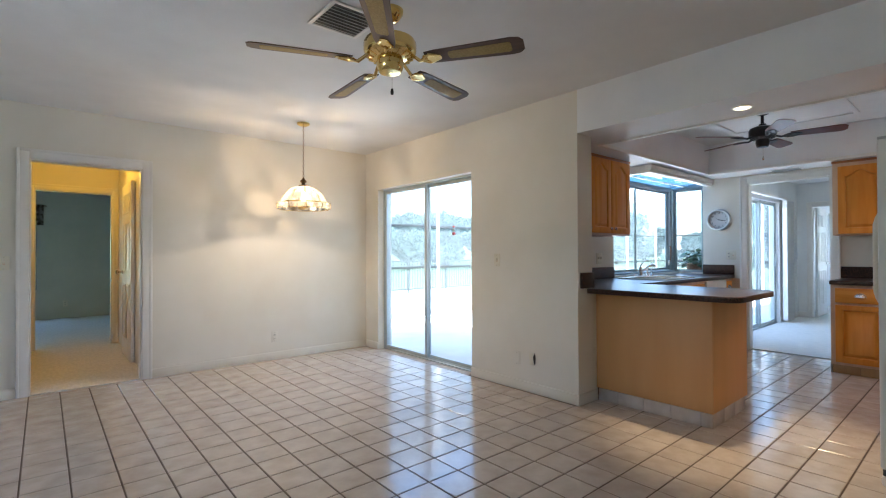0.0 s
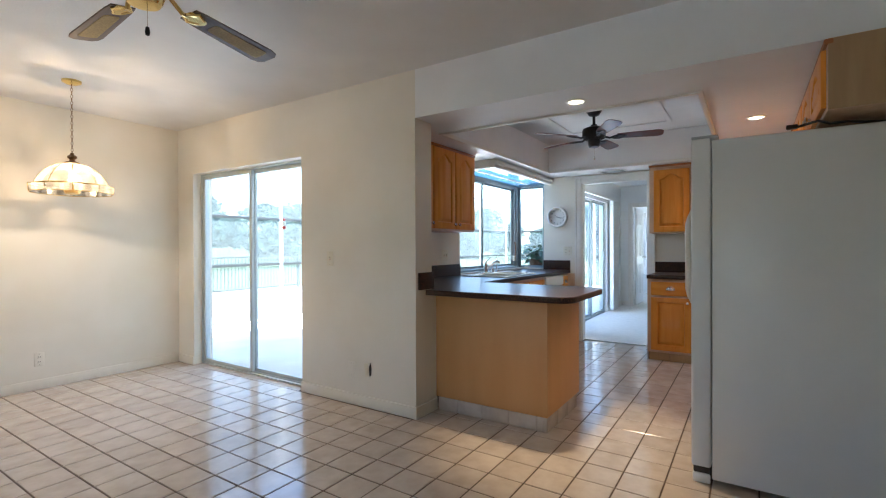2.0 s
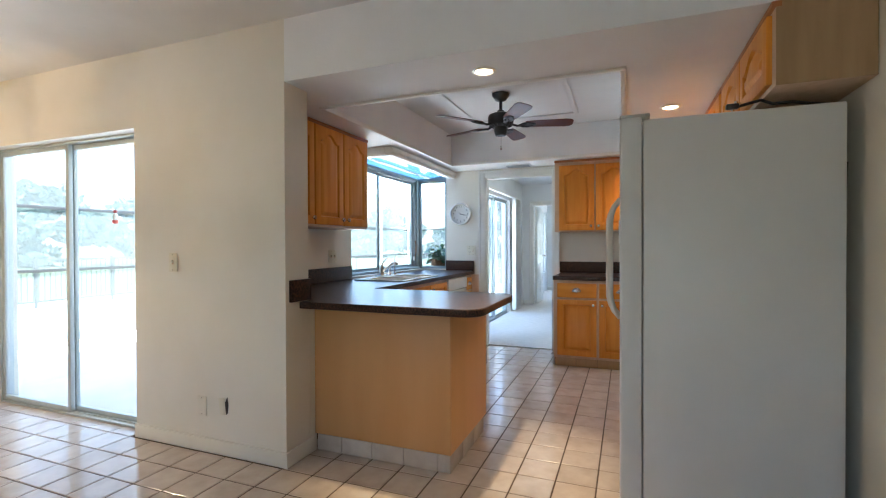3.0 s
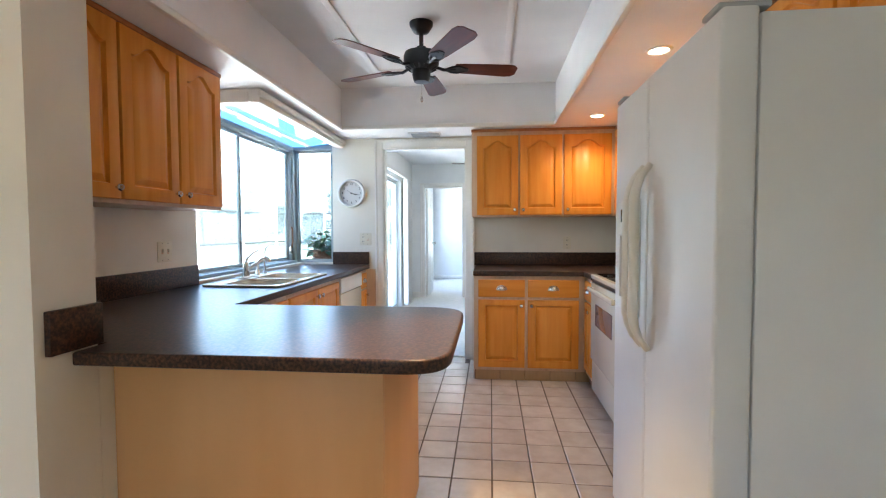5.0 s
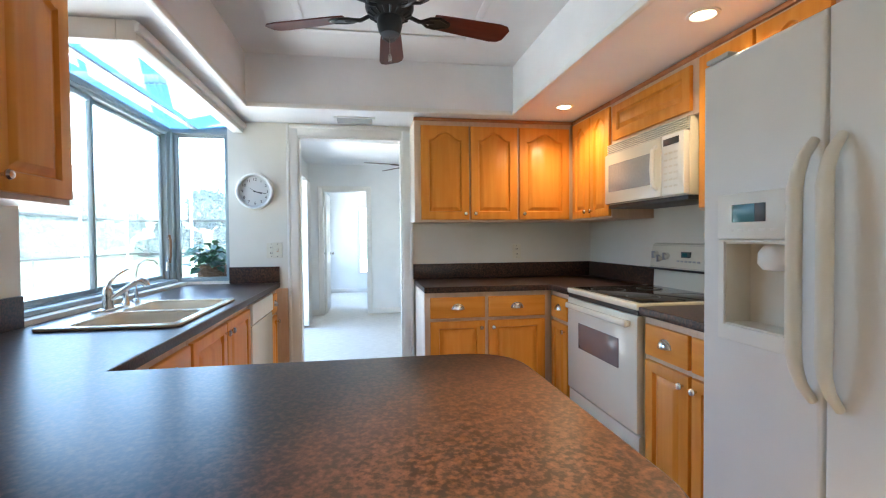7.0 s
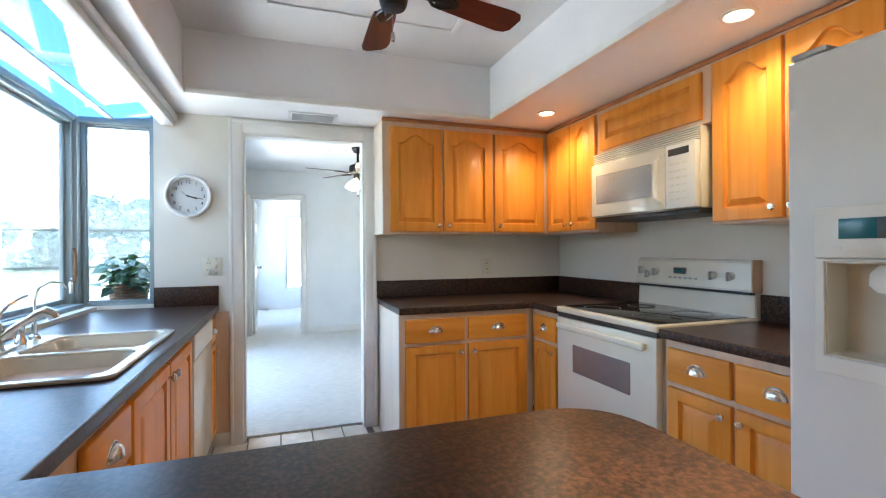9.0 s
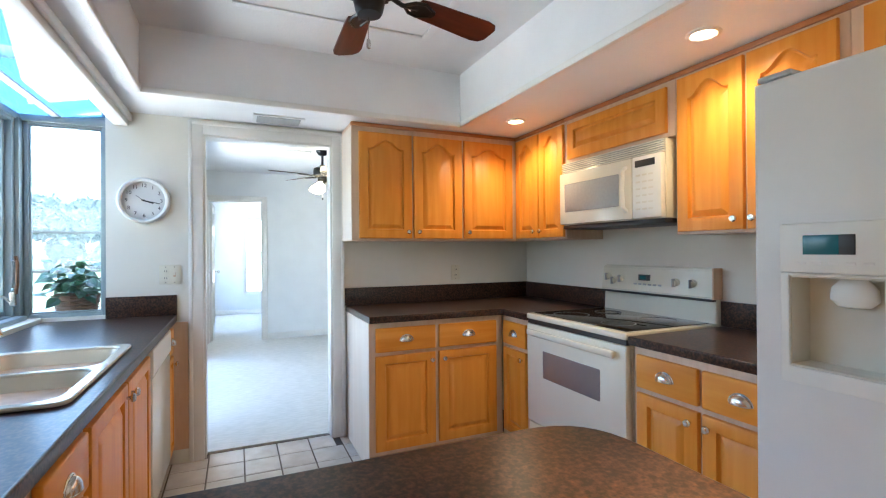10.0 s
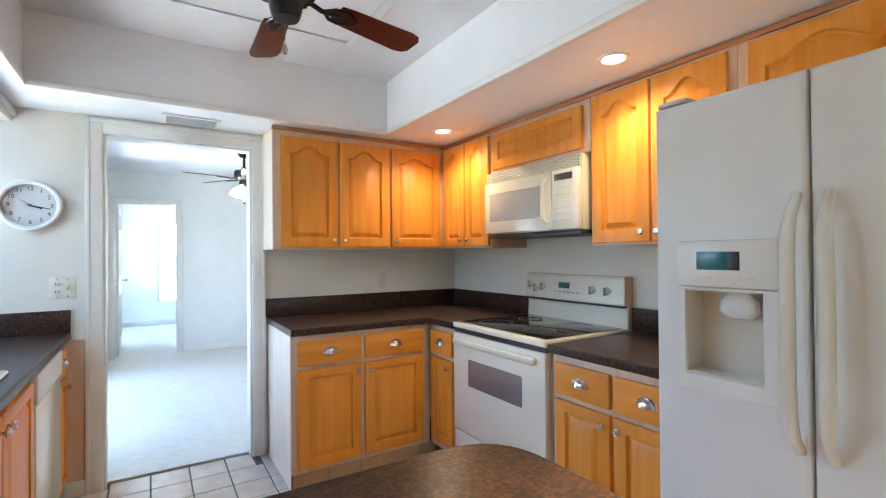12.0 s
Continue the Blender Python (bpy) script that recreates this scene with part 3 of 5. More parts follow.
v = [bm.verts.new(p) for p in ((x0, GB0, 2.112), (x1, GB0, 2.112), (x1, YW + 0.10, 2.052), (x0, YW + 0.10, 2.052), (x0, GB0, 2.118), (x1, GB0, 2.118), (x1, YW + 0.10, 2.058), (x0, YW + 0.10, 2.058))]
for q in ((3, 2, 1, 0), (4, 5, 6, 7), (0, 1, 5, 4), (1, 2, 6, 5), (2, 3, 7, 6), (3, 0, 4, 7)):
    bm.faces.new([v[i] for i in q])
pane = part("pane", bm, roof_glass, roof)
pane.visible_shadow = False

# ---- outdoors ----
bm = bmesh.new()
v = [bm.verts.new(p) for p in ((-900, -900, -0.16), (900, -900, -0.16), (900, 900, -0.16), (-900, 900, -0.16))]
bm.faces.new(v)
solid("ground", bm, grass_mat, "wide green lawn round the house", "lawn", "structure")
# made-up pale slab: keeps the view through the back room window white
solid("driveway", Box(14.7, 34, -7, 2.8, -0.155, -0.05, 0.01), concrete, "pale concrete slab added to whiten the back room window", "driveway", "structure")
# unseen slab added so light bounced into the west window is not green
solid("front_walk", Box(-14, XW - 0.13, -4, 9, -0.155, -0.05, 0.01), concrete, "pale concrete slab, unseen, added for neutral bounce light", "pavement", "structure")
solid("patio", Box(XT, 16, 2.86, 13, -0.15, -0.03, 0.01), concrete, "pale bright concrete patio slab", "patio", "structure")

# ---- kitchen cabinets ----
def arch(u):
    a = abs(u)
    return 0.0 if a > 0.86 else (0.5 * (1 + math.cos(math.pi * a / 0.86))) ** 0.8


def panel_loop(w, h, side, low, top, rise, z):
    """Outline of a panel with an arched head, at depth z; rise 0 gives a plain head."""
    xs = [side + (w - 2 * side) * (1 - k / 14) for k in range(15)]
    pts = [(side, low), (w - side, low)]
    pts += [(x, h - top - rise + rise * arch((x - w / 2) / (w / 2 - side))) for x in xs]
    return [(x, z, y) for x, y in pts]


DOORS = {}


def door_mesh(w, h, arched=True, flat=False):
    """Raised-panel cabinet front; local x along, y into the cabinet, z up; face at y = -0.02."""
    key = (round(w, 3), round(h, 3), arched, flat)
    if key in DOORS:
        return DOORS[key]
    t = 0.021
    bm = bmesh.new()
    if flat:
        bm = box(bm, 0, w, -t, -0.001, 0, h, 0.006, 3)
    else:
        s = min(0.058, w * 0.2)
        rise = min(0.058, h * 0.24) if arched else 0.0
        k = 17

        def rect(inset, y):
            xs = [inset + (w - 2 * inset) * (1 - i / 14) for i in range(15)]
            return [(inset, y, inset), (w - inset, y, inset)] + [(x, y, h - inset) for x in xs]
        loops = [rect(0, -0.001), rect(0, -t + 0.006), rect(0.002, -t + 0.002), rect(0.007, -t),
                 panel_loop(w, h, s, s, s * 0.8, rise, -t), panel_loop(w, h, s + 0.005, s + 0.005, s * 0.8 + 0.006, rise, -t + 0.014),
                 panel_loop(w, h, s + 0.010, s + 0.010, s * 0.8 + 0.012, rise, -t + 0.015), panel_loop(w, h, s + 0.034, s + 0.034, s * 0.8 + 0.038, rise * 0.95, -t + 0.001)]
        rings = [[bm.verts.new(p) for p in lp] for lp in loops]
        for a, b in zip(rings, rings[1:]):
            for i in range(k):
                j = (i + 1) % k
                bm.faces.new((a[i], a[j], b[j], b[i]))
        # centre of the panel: strips from the lower edge to the arched head
        last = rings[-1]
        lowv = [last[1]] + [bm.verts.new((v.co.x, v.co.y, last[0].co.z)) for v in last[3:-1]] + [last[0]]
        for i in range(len(lowv) - 1):
            bm.faces.new((lowv[i], last[2 + i], last[3 + i], lowv[i + 1]))
        bm.faces.new(rings[0][::-1])
        bmesh.ops.recalc_face_normals(bm, faces=bm.faces[:])
    DOORS[key] = mesh_of(bm, honey_flat if flat else honey, "front")
    return DOORS[key]


def knob_mesh():
    bm = lathe([(0.0055, 0), (0.0055, 0.012), (0.013, 0.016), (0.0155, 0.022), (0.012, 0.029), (0, 0.031)], 16, m=pose(0, 0, 0, 90, 0, 0))
    return mesh_of(bm, nickel, "knob")


def cup_mesh():
    """Half-dome bin pull, open below, with a raised rim on the drawer."""
    bm = bmesh.new()
    rows = []
    for i in range(8):
        f = math.pi / 2 * i / 7
        rows.append([bm.verts.new((0.040 * math.cos(math.pi * k / 14), -0.025 * math.sin(math.pi * k / 14) * math.sin(f) - 0.0005, 0.034 * math.sin(math.pi * k / 14) * math.cos(f) ** 0.8)) for k in range(15)])
    for p, q in zip(rows, rows[1:]):
        for k in range(14):
            bm.faces.new((p[k], p[k + 1], q[k + 1], q[k]))
    bmesh.ops.remove_doubles(bm, verts=bm.verts[:], dist=0.0003)
    bmesh.ops.recalc_face_normals(bm, faces=bm.faces[:])
    tube([(0.043 * math.cos(math.pi * k / 16), -0.002, 0.037 * math.sin(math.pi * k / 16)) for k in range(17)], 0.003, 6, bm)
    tube([(0.040 * math.cos(math.pi * k / 12), -0.025 * math.sin(math.pi * k / 12) - 0.0005, 0.0) for k in range(13)], 0.0018, 6, bm)
    return mesh_of(bm, nickel, "cup_pull")


KNOB, CUP = knob_mesh(), cup_mesh()
FACING = {"-y": 0, "-x": -90, "+y": 180}


def cabinet(label, facing, origin, width, depth, height, doors=(), drawers=(), toe=0.0, group="", crown=False):
    """doors: (x0, x1, z0, z1, knob side 'l', 'r' or '', knob at 'low' or 'high', arched); drawers: (x0, x1, z0, z1)."""
    ob = thing("wall_cabinet" if not toe else "base_cabinet", label, "cabinet", pose(*origin, 0, 0, FACING[facing]), group)
    part("body", Box(0, width, 0, depth, toe, height, 0.002), pale_wood, ob, "pale maple cabinet box and face frame")
    if toe:
        # recess shade is in this board's dark colour
        part("toe_board", Box(0.004, width - 0.004, 0.030, depth - 0.02, 0, toe - 0.001), toe_shade, ob)
    if crown:
        part("crown", Box(-0.006, width + 0.006, -0.014, 0.020, height - 0.026, height - 0.003, 0.004), crown_wood, ob, "red-brown crown strip")
    for x0, x1, z0, z1, side, at, arched in doors:
        d = new("door", door_mesh(x1 - x0, z1 - z0, arched))
        d.parent = ob
        d.matrix_basis = pose(x0, 0, z0)
        if side:
            kx = 0.030 if side == "l" else x1 - x0 - 0.030
            kz = 0.045 if at == "low" else z1 - z0 - 0.045
            k = new("knob", KNOB)
            k.parent = d
            k.matrix_basis = pose(kx, -0.019, kz)
            tagged(k, "satin nickel round knob")
    for x0, x1, z0, z1 in drawers:
        d = new("drawer", door_mesh(x1 - x0, z1 - z0, False, True))
        d.parent = ob
        d.matrix_basis = pose(x0, 0, z0)
        k = new("cup_pull", CUP)
        k.parent = d
        k.matrix_basis = pose((x1 - x0) / 2, -0.020, (z1 - z0) / 2 - 0.012)
        tagged(k, "satin nickel cup pull")
    return ob


UP, LOW = "upper kitchen cabinets", "base kitchen cabinets"
ZU, HU = 1.362, ZK - 1.362 - 0.002
up_door = cabinet("honey maple three-door wall cabinet beside the doorway", "-x", (6.855, 1.434, ZU), 1.232, 0.311, HU,
        [(0.044, 0.403, 0.014, 0.705, "r", "low", True), (0.418, 0.777, 0.014, 0.705, "l", "low", True), (0.795, 1.192, 0.014, 0.705, "l", "low", True)], group=UP, crown=True)
part("side_panel", Box(-0.004, -0.0005, 0.001, 0.3105, 0.001, HU - 0.03), blush_panel, up_door, "pale blush wood side panel")
cabinet("honey maple two-door corner wall cabinet", "+y", (XF - 0.004, 0.202, ZU), 0.893, 0.299, HU,
        [(0.336, 0.606, 0.014, 0.725, "r", "low", True), (0.626, 0.884, 0.014, 0.725, "l", "low", True)], group=UP, crown=True)
cabinet("short honey maple cabinet above the microwave", "+y", (6.270, 0.202, 1.835), 0.808, 0.299, ZK - 1.837,
        [(0.032, 0.764, 0.020, 0.240, "", "", False)], group=UP, crown=True)
cabinet("tall honey maple two-door wall cabinet beside the microwave", "+y", (5.460, 0.202, ZU), 0.690, 0.299, HU,
        [(0.018, 0.330, 0.012, 0.725, "r", "low", True), (0.346, 0.660, 0.012, 0.725, "l", "low", True)], group=UP, crown=True)
over_fridge = cabinet("short honey maple cabinet above the refrigerator", "+y", (4.768, 0.202, 1.814), 0.989, 0.299, ZK - 1.816,
        [(0.042, 0.487, 0.018, 0.276, "r", "low", True), (0.503, 0.948, 0.018, 0.276, "l", "low", True)], group=UP, crown=True)
# this side lies in shade, which its darker tan carries
part("side_panel", Box(0.9895, 0.993, 0.001, 0.2985, 0.001, ZK - 1.820), shaded_wood, over_fridge, "tan maple side panel, darkened for shade")
cabinet("honey maple three-door wall cabinet beside the window", "-y", (XT + 0.003, 2.79, ZU), 1.217, 0.317, HU,
        [(0.125, 0.474, 0.018, 0.735, "r", "low", True), (0.488, 0.837, 0.018, 0.735, "r", "low", True), (0.852, 1.201, 0.018, 0.735, "l", "low", True)], group=UP, crown=True)
HB = 0.868
low_door = cabinet("honey maple base cabinet with two drawers over two doors", "-x", (6.560, 1.405, 0), 0.900, 0.606, HB,
        [(0.034, 0.414, 0.112, 0.672, "r", "high", False), (0.438, 0.846, 0.112, 0.672, "l", "high", False)], [(0.034, 0.414, 0.695, 0.838), (0.438, 0.846, 0.695, 0.838)], 0.085, LOW)
part("side_panel", Box(-0.004, -0.0005, 0.001, 0.605, 0.0005, HB - 0.001), blush_panel, low_door, "pale blush wood side panel")
cabinet("narrow honey maple corner base cabinet beside the range", "+y", (6.558, 0.500, 0), 0.312, 0.598, HB,
        [(0.030, 0.288, 0.13, 0.665, "r", "high", False)], [(0.030, 0.288, 0.69, 0.838)], 0.085, LOW)
cabinet("honey maple base cabinet between range and refrigerator", "+y", (5.436, 0.500, 0), 0.666, 0.598, HB,
        [(0.026, 0.322, 0.112, 0.672, "r", "high", False), (0.340, 0.640, 0.112, 0.672, "l", "high", False)], [(0.026, 0.322, 0.695, 0.838), (0.340, 0.640, 0.695, 0.838)], 0.085, LOW)
cabinet("honey maple drawer cabinet beside the sink", "-y", (4.742, 2.482, 0), 0.618, 0.62, HB,
        [(0.292, 0.606, 0.112, 0.672, "r", "high", False)], [(0.292, 0.606, 0.695, 0.838)], 0.085, LOW)
cabinet("honey maple sink cabinet with two doors", "-y", (5.362, 2.482, 0), 0.940, 0.62, HB,
        [(0.014, 0.464, 0.112, 0.838, "r", "high", False), (0.478, 0.926, 0.112, 0.838, "l", "high", False)], [], 0.085, LOW)
end_unit = cabinet("narrow honey maple cabinet at the end of the sink counter", "-y", (6.918, 2.482, 0), 0.248, 0.62, HB,
        [(0.014, 0.200, 0.112, 0.672, "r", "high", False)], [(0.014, 0.200, 0.695, 0.838)], 0.085, LOW)

part("filler_panel", Box(0.238, 0.2485, -0.094, -0.001, 0.086, 0.866), pale_wood, end_unit, "tan wooden filler panel")

# dishwasher
dw = thing("dishwasher", "cream built-in dishwasher under the sink counter", "dishwasher", pose(6.306, 2.482, 0))
part("body", Box(0.003, 0.606, 0.0, 0.60, 0.10, 0.866, 0.002), enamel, dw)
part("door_panel", Box(0.005, 0.604, -0.024, -0.001, 0.13, 0.73, 0.006), enamel, dw)
part("control_panel", Box(0.005, 0.604, -0.030, -0.001, 0.738, 0.86, 0.008), bisque, dw, "bisque plastic control panel")
part("kick_plate", Box(0.01, 0.60, 0.05, 0.07, 0, 0.10, 0.002), black_plastic, dw)

# ---- worktops ----
CT0, CT1 = 0.870, 0.910
SX0, SX1, SY0, SY1 = 5.33, 6.15, 2.50, 3.01
hole = rounded([(SX0 + 0.02, SY0 + 0.02, 0.05), (SX0 + 0.02, SY1 - 0.02, 0.05), (SX1 - 0.02, SY1 - 0.02, 0.05), (SX1 - 0.02, SY0 + 0.02, 0.05)])
outline = rounded([(3.884, 2.441, 0), (3.884, 1.380, 0.13), (4.735, 1.380, 0.17), (4.735, 2.448, 0.0), (XF - 0.002, 2.448, 0.0), (XF - 0.002, YN - 0.003, 0), (XT + 0.002, YN - 0.003, 0), (XT + 0.002, 2.441, 0)])
solid("worktop", prism(outline, CT0, CT1, 0.007, [hole]), laminate, "dark brown speckled laminate peninsula and sink worktop", "worktop")
outline = rounded([(6.528, 1.412, 0), (6.528, 0.528, 0.03), (6.246, 0.528, 0), (6.246, YS + 0.002, 0), (XF - 0.002, YS + 0.002, 0), (XF - 0.002, 1.412, 0)])
solid("worktop", prism(outline, CT0, CT1, 0.007), laminate, "dark brown speckled laminate corner worktop", "worktop")
solid("worktop", prism([(4.766, YS + 0.002), (5.446, YS + 0.002), (5.446, 0.528), (4.766, 0.528)], CT0, CT1, 0.007), laminate, "dark brown speckled laminate worktop beside the range", "worktop")
for x0, x1, y0, y1 in ((XT + 0.022, 5.45, YN - 0.022, YN - 0.002), (XT + 0.002, XT + 0.021, YE + 0.002, YN - 0.002), (3.822, XT + 0.001, YE - 0.021, YE - 0.0015), (XF - 0.021, XF - 0.001, 2.448, 2.81), (XF - 0.021, XF - 0.001, YS + 0.022, 1.432),
                       (6.246, XF - 0.001, YS + 0.001, YS + 0.021), (4.766, 5.446, YS + 0.001, YS + 0.021)):
    solid("backsplash", Box(x0, x1, y0, y1, CT1 + 0.001, 1.034, 0.003), laminate, "low dark brown laminate backsplash strip", "backsplash", group="laminate backsplash strips")

# peninsula base
pen = thing("peninsula", "peach maple panelled peninsula under the dark worktop", "kitchen island", pose(0, 0, 0))
part("front_panel", Box(4.050, 4.068, 1.590, YE - 0.001, 0.098, 0.868, 0.002), panel_wood, pen)
part("end_panel", Box(4.0685, 4.725, 1.590, 1.608, 0.098, 0.868, 0.002), panel_wood, pen)
part("back_panel", Box(4.707, 4.725, 1.6085, 2.48, 0.098, 0.868, 0.002), panel_wood, pen)
part("side_filler", Box(XT + 0.002, 4.067, YE + 0.0002, YE + 0.02, 0.0, 0.868), wall_paint, pen)
# dark core: shade under the peninsula put into the colour
part("base", Box(4.068, 4.700, 1.608, 2.446, 0.0, 0.097), toe_shade, pen)
bm = bmesh.new()
box(bm, -0.006, 0.006, 0.0015, 0.2035, 0.0, 0.095, 0.002)
toe_mesh = mesh_of(bm, tile_mat, "toe_tile")
joints = [1.592, 1.6686, 1.8718, 2.075, 2.2782, 2.446]
for a, b in zip(joints, joints[1:]):
    q = new("tile", toe_mesh)
    q.parent = pen
    q.matrix_basis = Matrix.Translation((4.056, a, 0.001)) @ Matrix.Diagonal((1, (b - a) / 0.205, 1, 1))
for k in range(3):
    q = new("tile", toe_mesh)
    q.parent = pen
    q.matrix_basis = Matrix.Translation((4.264 + 0.2035 * k, 1.598, 0.001)) @ pose(0, 0, 0, 0, 0, 90)
# toe boards of the base cabinets; their brown holds the shade under the overhang
bm = bmesh.new()
box(bm, -0.006, 0.006, 0.0015, 0.2035, 0.0, 0.095, 0.002)
cabinet_toe = mesh_of(bm, shaded_wood, "cabinet_toe_board")
toe = thing("toe_kick", "toe boards under the base cabinets, brown for shade", "toe board", kind="structure")
y = 1.395
while y > 0.55:
    q = new("toe_board", cabinet_toe)
    q.parent = toe
    q.matrix_basis = Matrix.Translation((6.577, y - 0.2035, 0.001)) @ Matrix.Diagonal((1, 1, 0.87, 1))
    y -= 0.205
x = 5.43
while x > 4.80:
    q = new("toe_board", cabinet_toe)
    q.parent = toe
    q.matrix_basis = Matrix.Translation((x, 0.484, 0.001)) @ pose(0, 0, 0, 0, 0, 90) @ Matrix.Diagonal((1, 1, 0.87, 1))
    x -= 0.205

# ---- refrigerator ----
fr = thing("refrigerator", "tall white textured side-by-side refrigerator with ice dispenser", "refrigerator", pose(4.753, 0.742, 0, 0, 0, 180))
W, SPLIT = 0.895, 0.399
part("body", Box(0.004, W - 0.004, 0.0925, 0.785, 0.03, 1.755, 0.008), fridge_white, fr)
part("kick_grille", Box(0.02, W - 0.02, 0.060, 0.0915, 0.012, 0.085, 0.004), black_plastic, fr)
DX0, DX1, DZ0, DZ1 = 0.074, 0.340, 0.935, 1.360


def fridge_door(x0, x1, hole=None):
    outline = [(x0, 0.09), (x1, 0.09), (x1, 1.765), (x0, 1.765)]
    holes = [[(hole[0], hole[2]), (hole[0], hole[3]), (hole[1], hole[3]), (hole[1], hole[2])]] if hole else []
    bm = prism(outline, -0.09, 0.0, 0.012, holes)
    bmesh.ops.transform(bm, matrix=pose(0, 0, 0, 90, 0, 0), verts=bm.verts[:])
    bmesh.ops.recalc_face_normals(bm, faces=bm.faces[:])
    return bm


fz = part("freezer_door", fridge_door(0.0, SPLIT - 0.003, (DX0 + 0.02, DX1 - 0.038, 0.978, 1.224)), fridge_white, fr)
fd = part("fridge_door", fridge_door(SPLIT + 0.003, W), fridge_white, fr)
surround = prism([(DX0, DZ0), (DX1, DZ0), (DX1, 1.2285), (DX0, 1.2285)], -0.001, 0.007, 0.003, [[(DX0 + 0.022, 0.980), (DX0 + 0.022, 1.222), (DX1 - 0.040, 1.222), (DX1 - 0.040, 0.980)]])
bmesh.ops.transform(surround, matrix=pose(0, 0, 0, 90, 0, 0), verts=surround.verts[:])
bmesh.ops.recalc_face_normals(surround, faces=surround.faces[:])
part("dispenser_frame", surround, bisque, fz, "off-white plastic dispenser surround")
part("control_panel", Box(DX0, DX1, -0.012, 0.003, 1.230, DZ1, 0.006), bisque, fz)
part("display", Box(DX0 + 0.060, DX0 + 0.140, -0.0145, -0.011, 1.278, 1.328, 0.001), display_mat, fz, "small teal lit display")
part("display_bezel", Box(DX0 + 0.1405, DX0 + 0.174, -0.0145, -0.011, 1.278, 1.328, 0.001), black_plastic, fz)
for k in range(5):
    part("button", Box(DX0 + 0.045 + 0.036 * k, DX0 + 0.066 + 0.036 * k, -0.0132, -0.011, 1.252, 1.259, 0.0006), white_plastic, fz)
for row in ((DX0 + 0.022, DX1 - 0.040, 0.082, 0.088, 0.980, 1.222), (DX0 + 0.0205, DX0 + 0.0245, 0.0, 0.088, 0.980, 1.222), (DX1 - 0.0425, DX1 - 0.0385, 0.0, 0.088, 0.980, 1.222), (DX0 + 0.0245, DX1 - 0.0425, 0.0, 0.082, 0.980, 0.985), (DX0 + 0.0245, DX1 - 0.0425, 0.0, 0.082, 1.217, 1.222)):
    part("recess_panel", Box(*row), handle_bisque, fz, "off-white panel of the dispenser niche")
part("paddle", lathe([(0.0, 0.0), (0.035, 0.004), (0.052, 0.02), (0.050, 0.05), (0.030, 0.072), (0, 0.074)], 20, m=pose((DX0 + DX1) / 2 + 0.012, 0.045, 1.142) @ Matrix.Diagonal((1, 0.5, 1, 1))), bisque, fz)


def fridge_handle(x, lean):
    pts = []
    for k in range(17):
        t = k / 16
        z = 0.845 + 0.62 * t
        e = min(t, 1 - t)
        out = 0.052 * min(1.0, e / 0.16) ** 0.6
        pts.append((x + lean * min(1, e / 0.25), -0.004 - out, z))
    return tube(pts, [0.011 + 0.006 * min(1, min(k, 16 - k) / 3) for k in range(17)], 12)


part("handle", fridge_handle(SPLIT - 0.022, -0.004), handle_bisque, fz, "off-white bow handle, slightly yellowed")
part("handle", fridge_handle(SPLIT + 0.044, 0.006), handle_bisque, fd, "off-white bow handle, slightly yellowed")
part("hinge_cover", Box(0.01, 0.10, 0.0, 0.12, 1.767, 1.782, 0.005), vent_grey, fr, "grey hinge cover")
part("hinge_cover", Box(W - 0.10, W - 0.01, 0.0, 0.12, 1.767, 1.782, 0.005), vent_grey, fr, "grey hinge cover")
part("foot", Box(W - 0.09, W - 0.010, 0.004, 0.085, 0.0, 0.050, 0.008), bisque, fr)
part("hinge", Box(W - 0.085, W - 0.014, 0.008, 0.08, 0.0505, 0.0885, 0.004), black_plastic, fr)
part("foot", Box(0.010, 0.09, 0.004, 0.085, 0.0, 0.050, 0.008), bisque, fr)
part("hinge", Box(0.014, 0.085, 0.008, 0.08, 0.0505, 0.0885, 0.004), black_plastic, fr)
part("foot", Box(0.02, W - 0.02, 0.66, 0.74, 0.0, 0.029, 0.004), black_plastic, fr)

# ---- range ----
rg = thing("range", "cream electric range with black ceramic cooktop", "stove", pose(6.236, 0.520, 0, 0, 0, 180))
RW = 0.782
part("body", Box(0.004, RW - 0.004, 0.030, 0.600, 0.02, 0.885, 0.003), enamel, rg)
for x in (0.03, RW - 0.07):
    for y in (0.06, 0.58):
        part("foot", Box(x, x + 0.04, y, y + 0.04, 0, 0.0195), black_plastic, rg)
part("drawer", Box(0.004, RW - 0.004, 0.0, 0.029, 0.06, 0.280, 0.008), enamel, rg, "cream storage drawer")
od = part("oven_door", Box(0.004, RW - 0.004, -0.012, 0.029, 0.292, 0.862, 0.010), enamel, rg)
part("oven_window", Box(0.165, RW - 0.165, -0.0145, -0.011, 0.570, 0.722, 0.004), oven_glass, od, "grey tinted oven window")
part("handle", Box(0.05, RW - 0.05, -0.050, -0.026, 0.800, 0.836, 0.010, 3), enamel, od)
for x in (0.06, RW - 0.09):
    part("handle_mount", Box(x, x + 0.03, -0.030, -0.010, 0.806, 0.830), enamel, od)
part("cooktop_rim", prism(rounded([(0.0, -0.014, 0.015), (RW, -0.014, 0.015), (RW, 0.60, 0), (0.0, 0.60, 0)]), 0.888, 0.920, 0.008), enamel, rg)
# black strip fills the gap in place of the shade there
part("rim_gap", Box(0.006, RW - 0.006, -0.004, 0.0295, 0.8635, 0.8865), black_plastic, rg, "black strip for the shade under the cooktop rim")
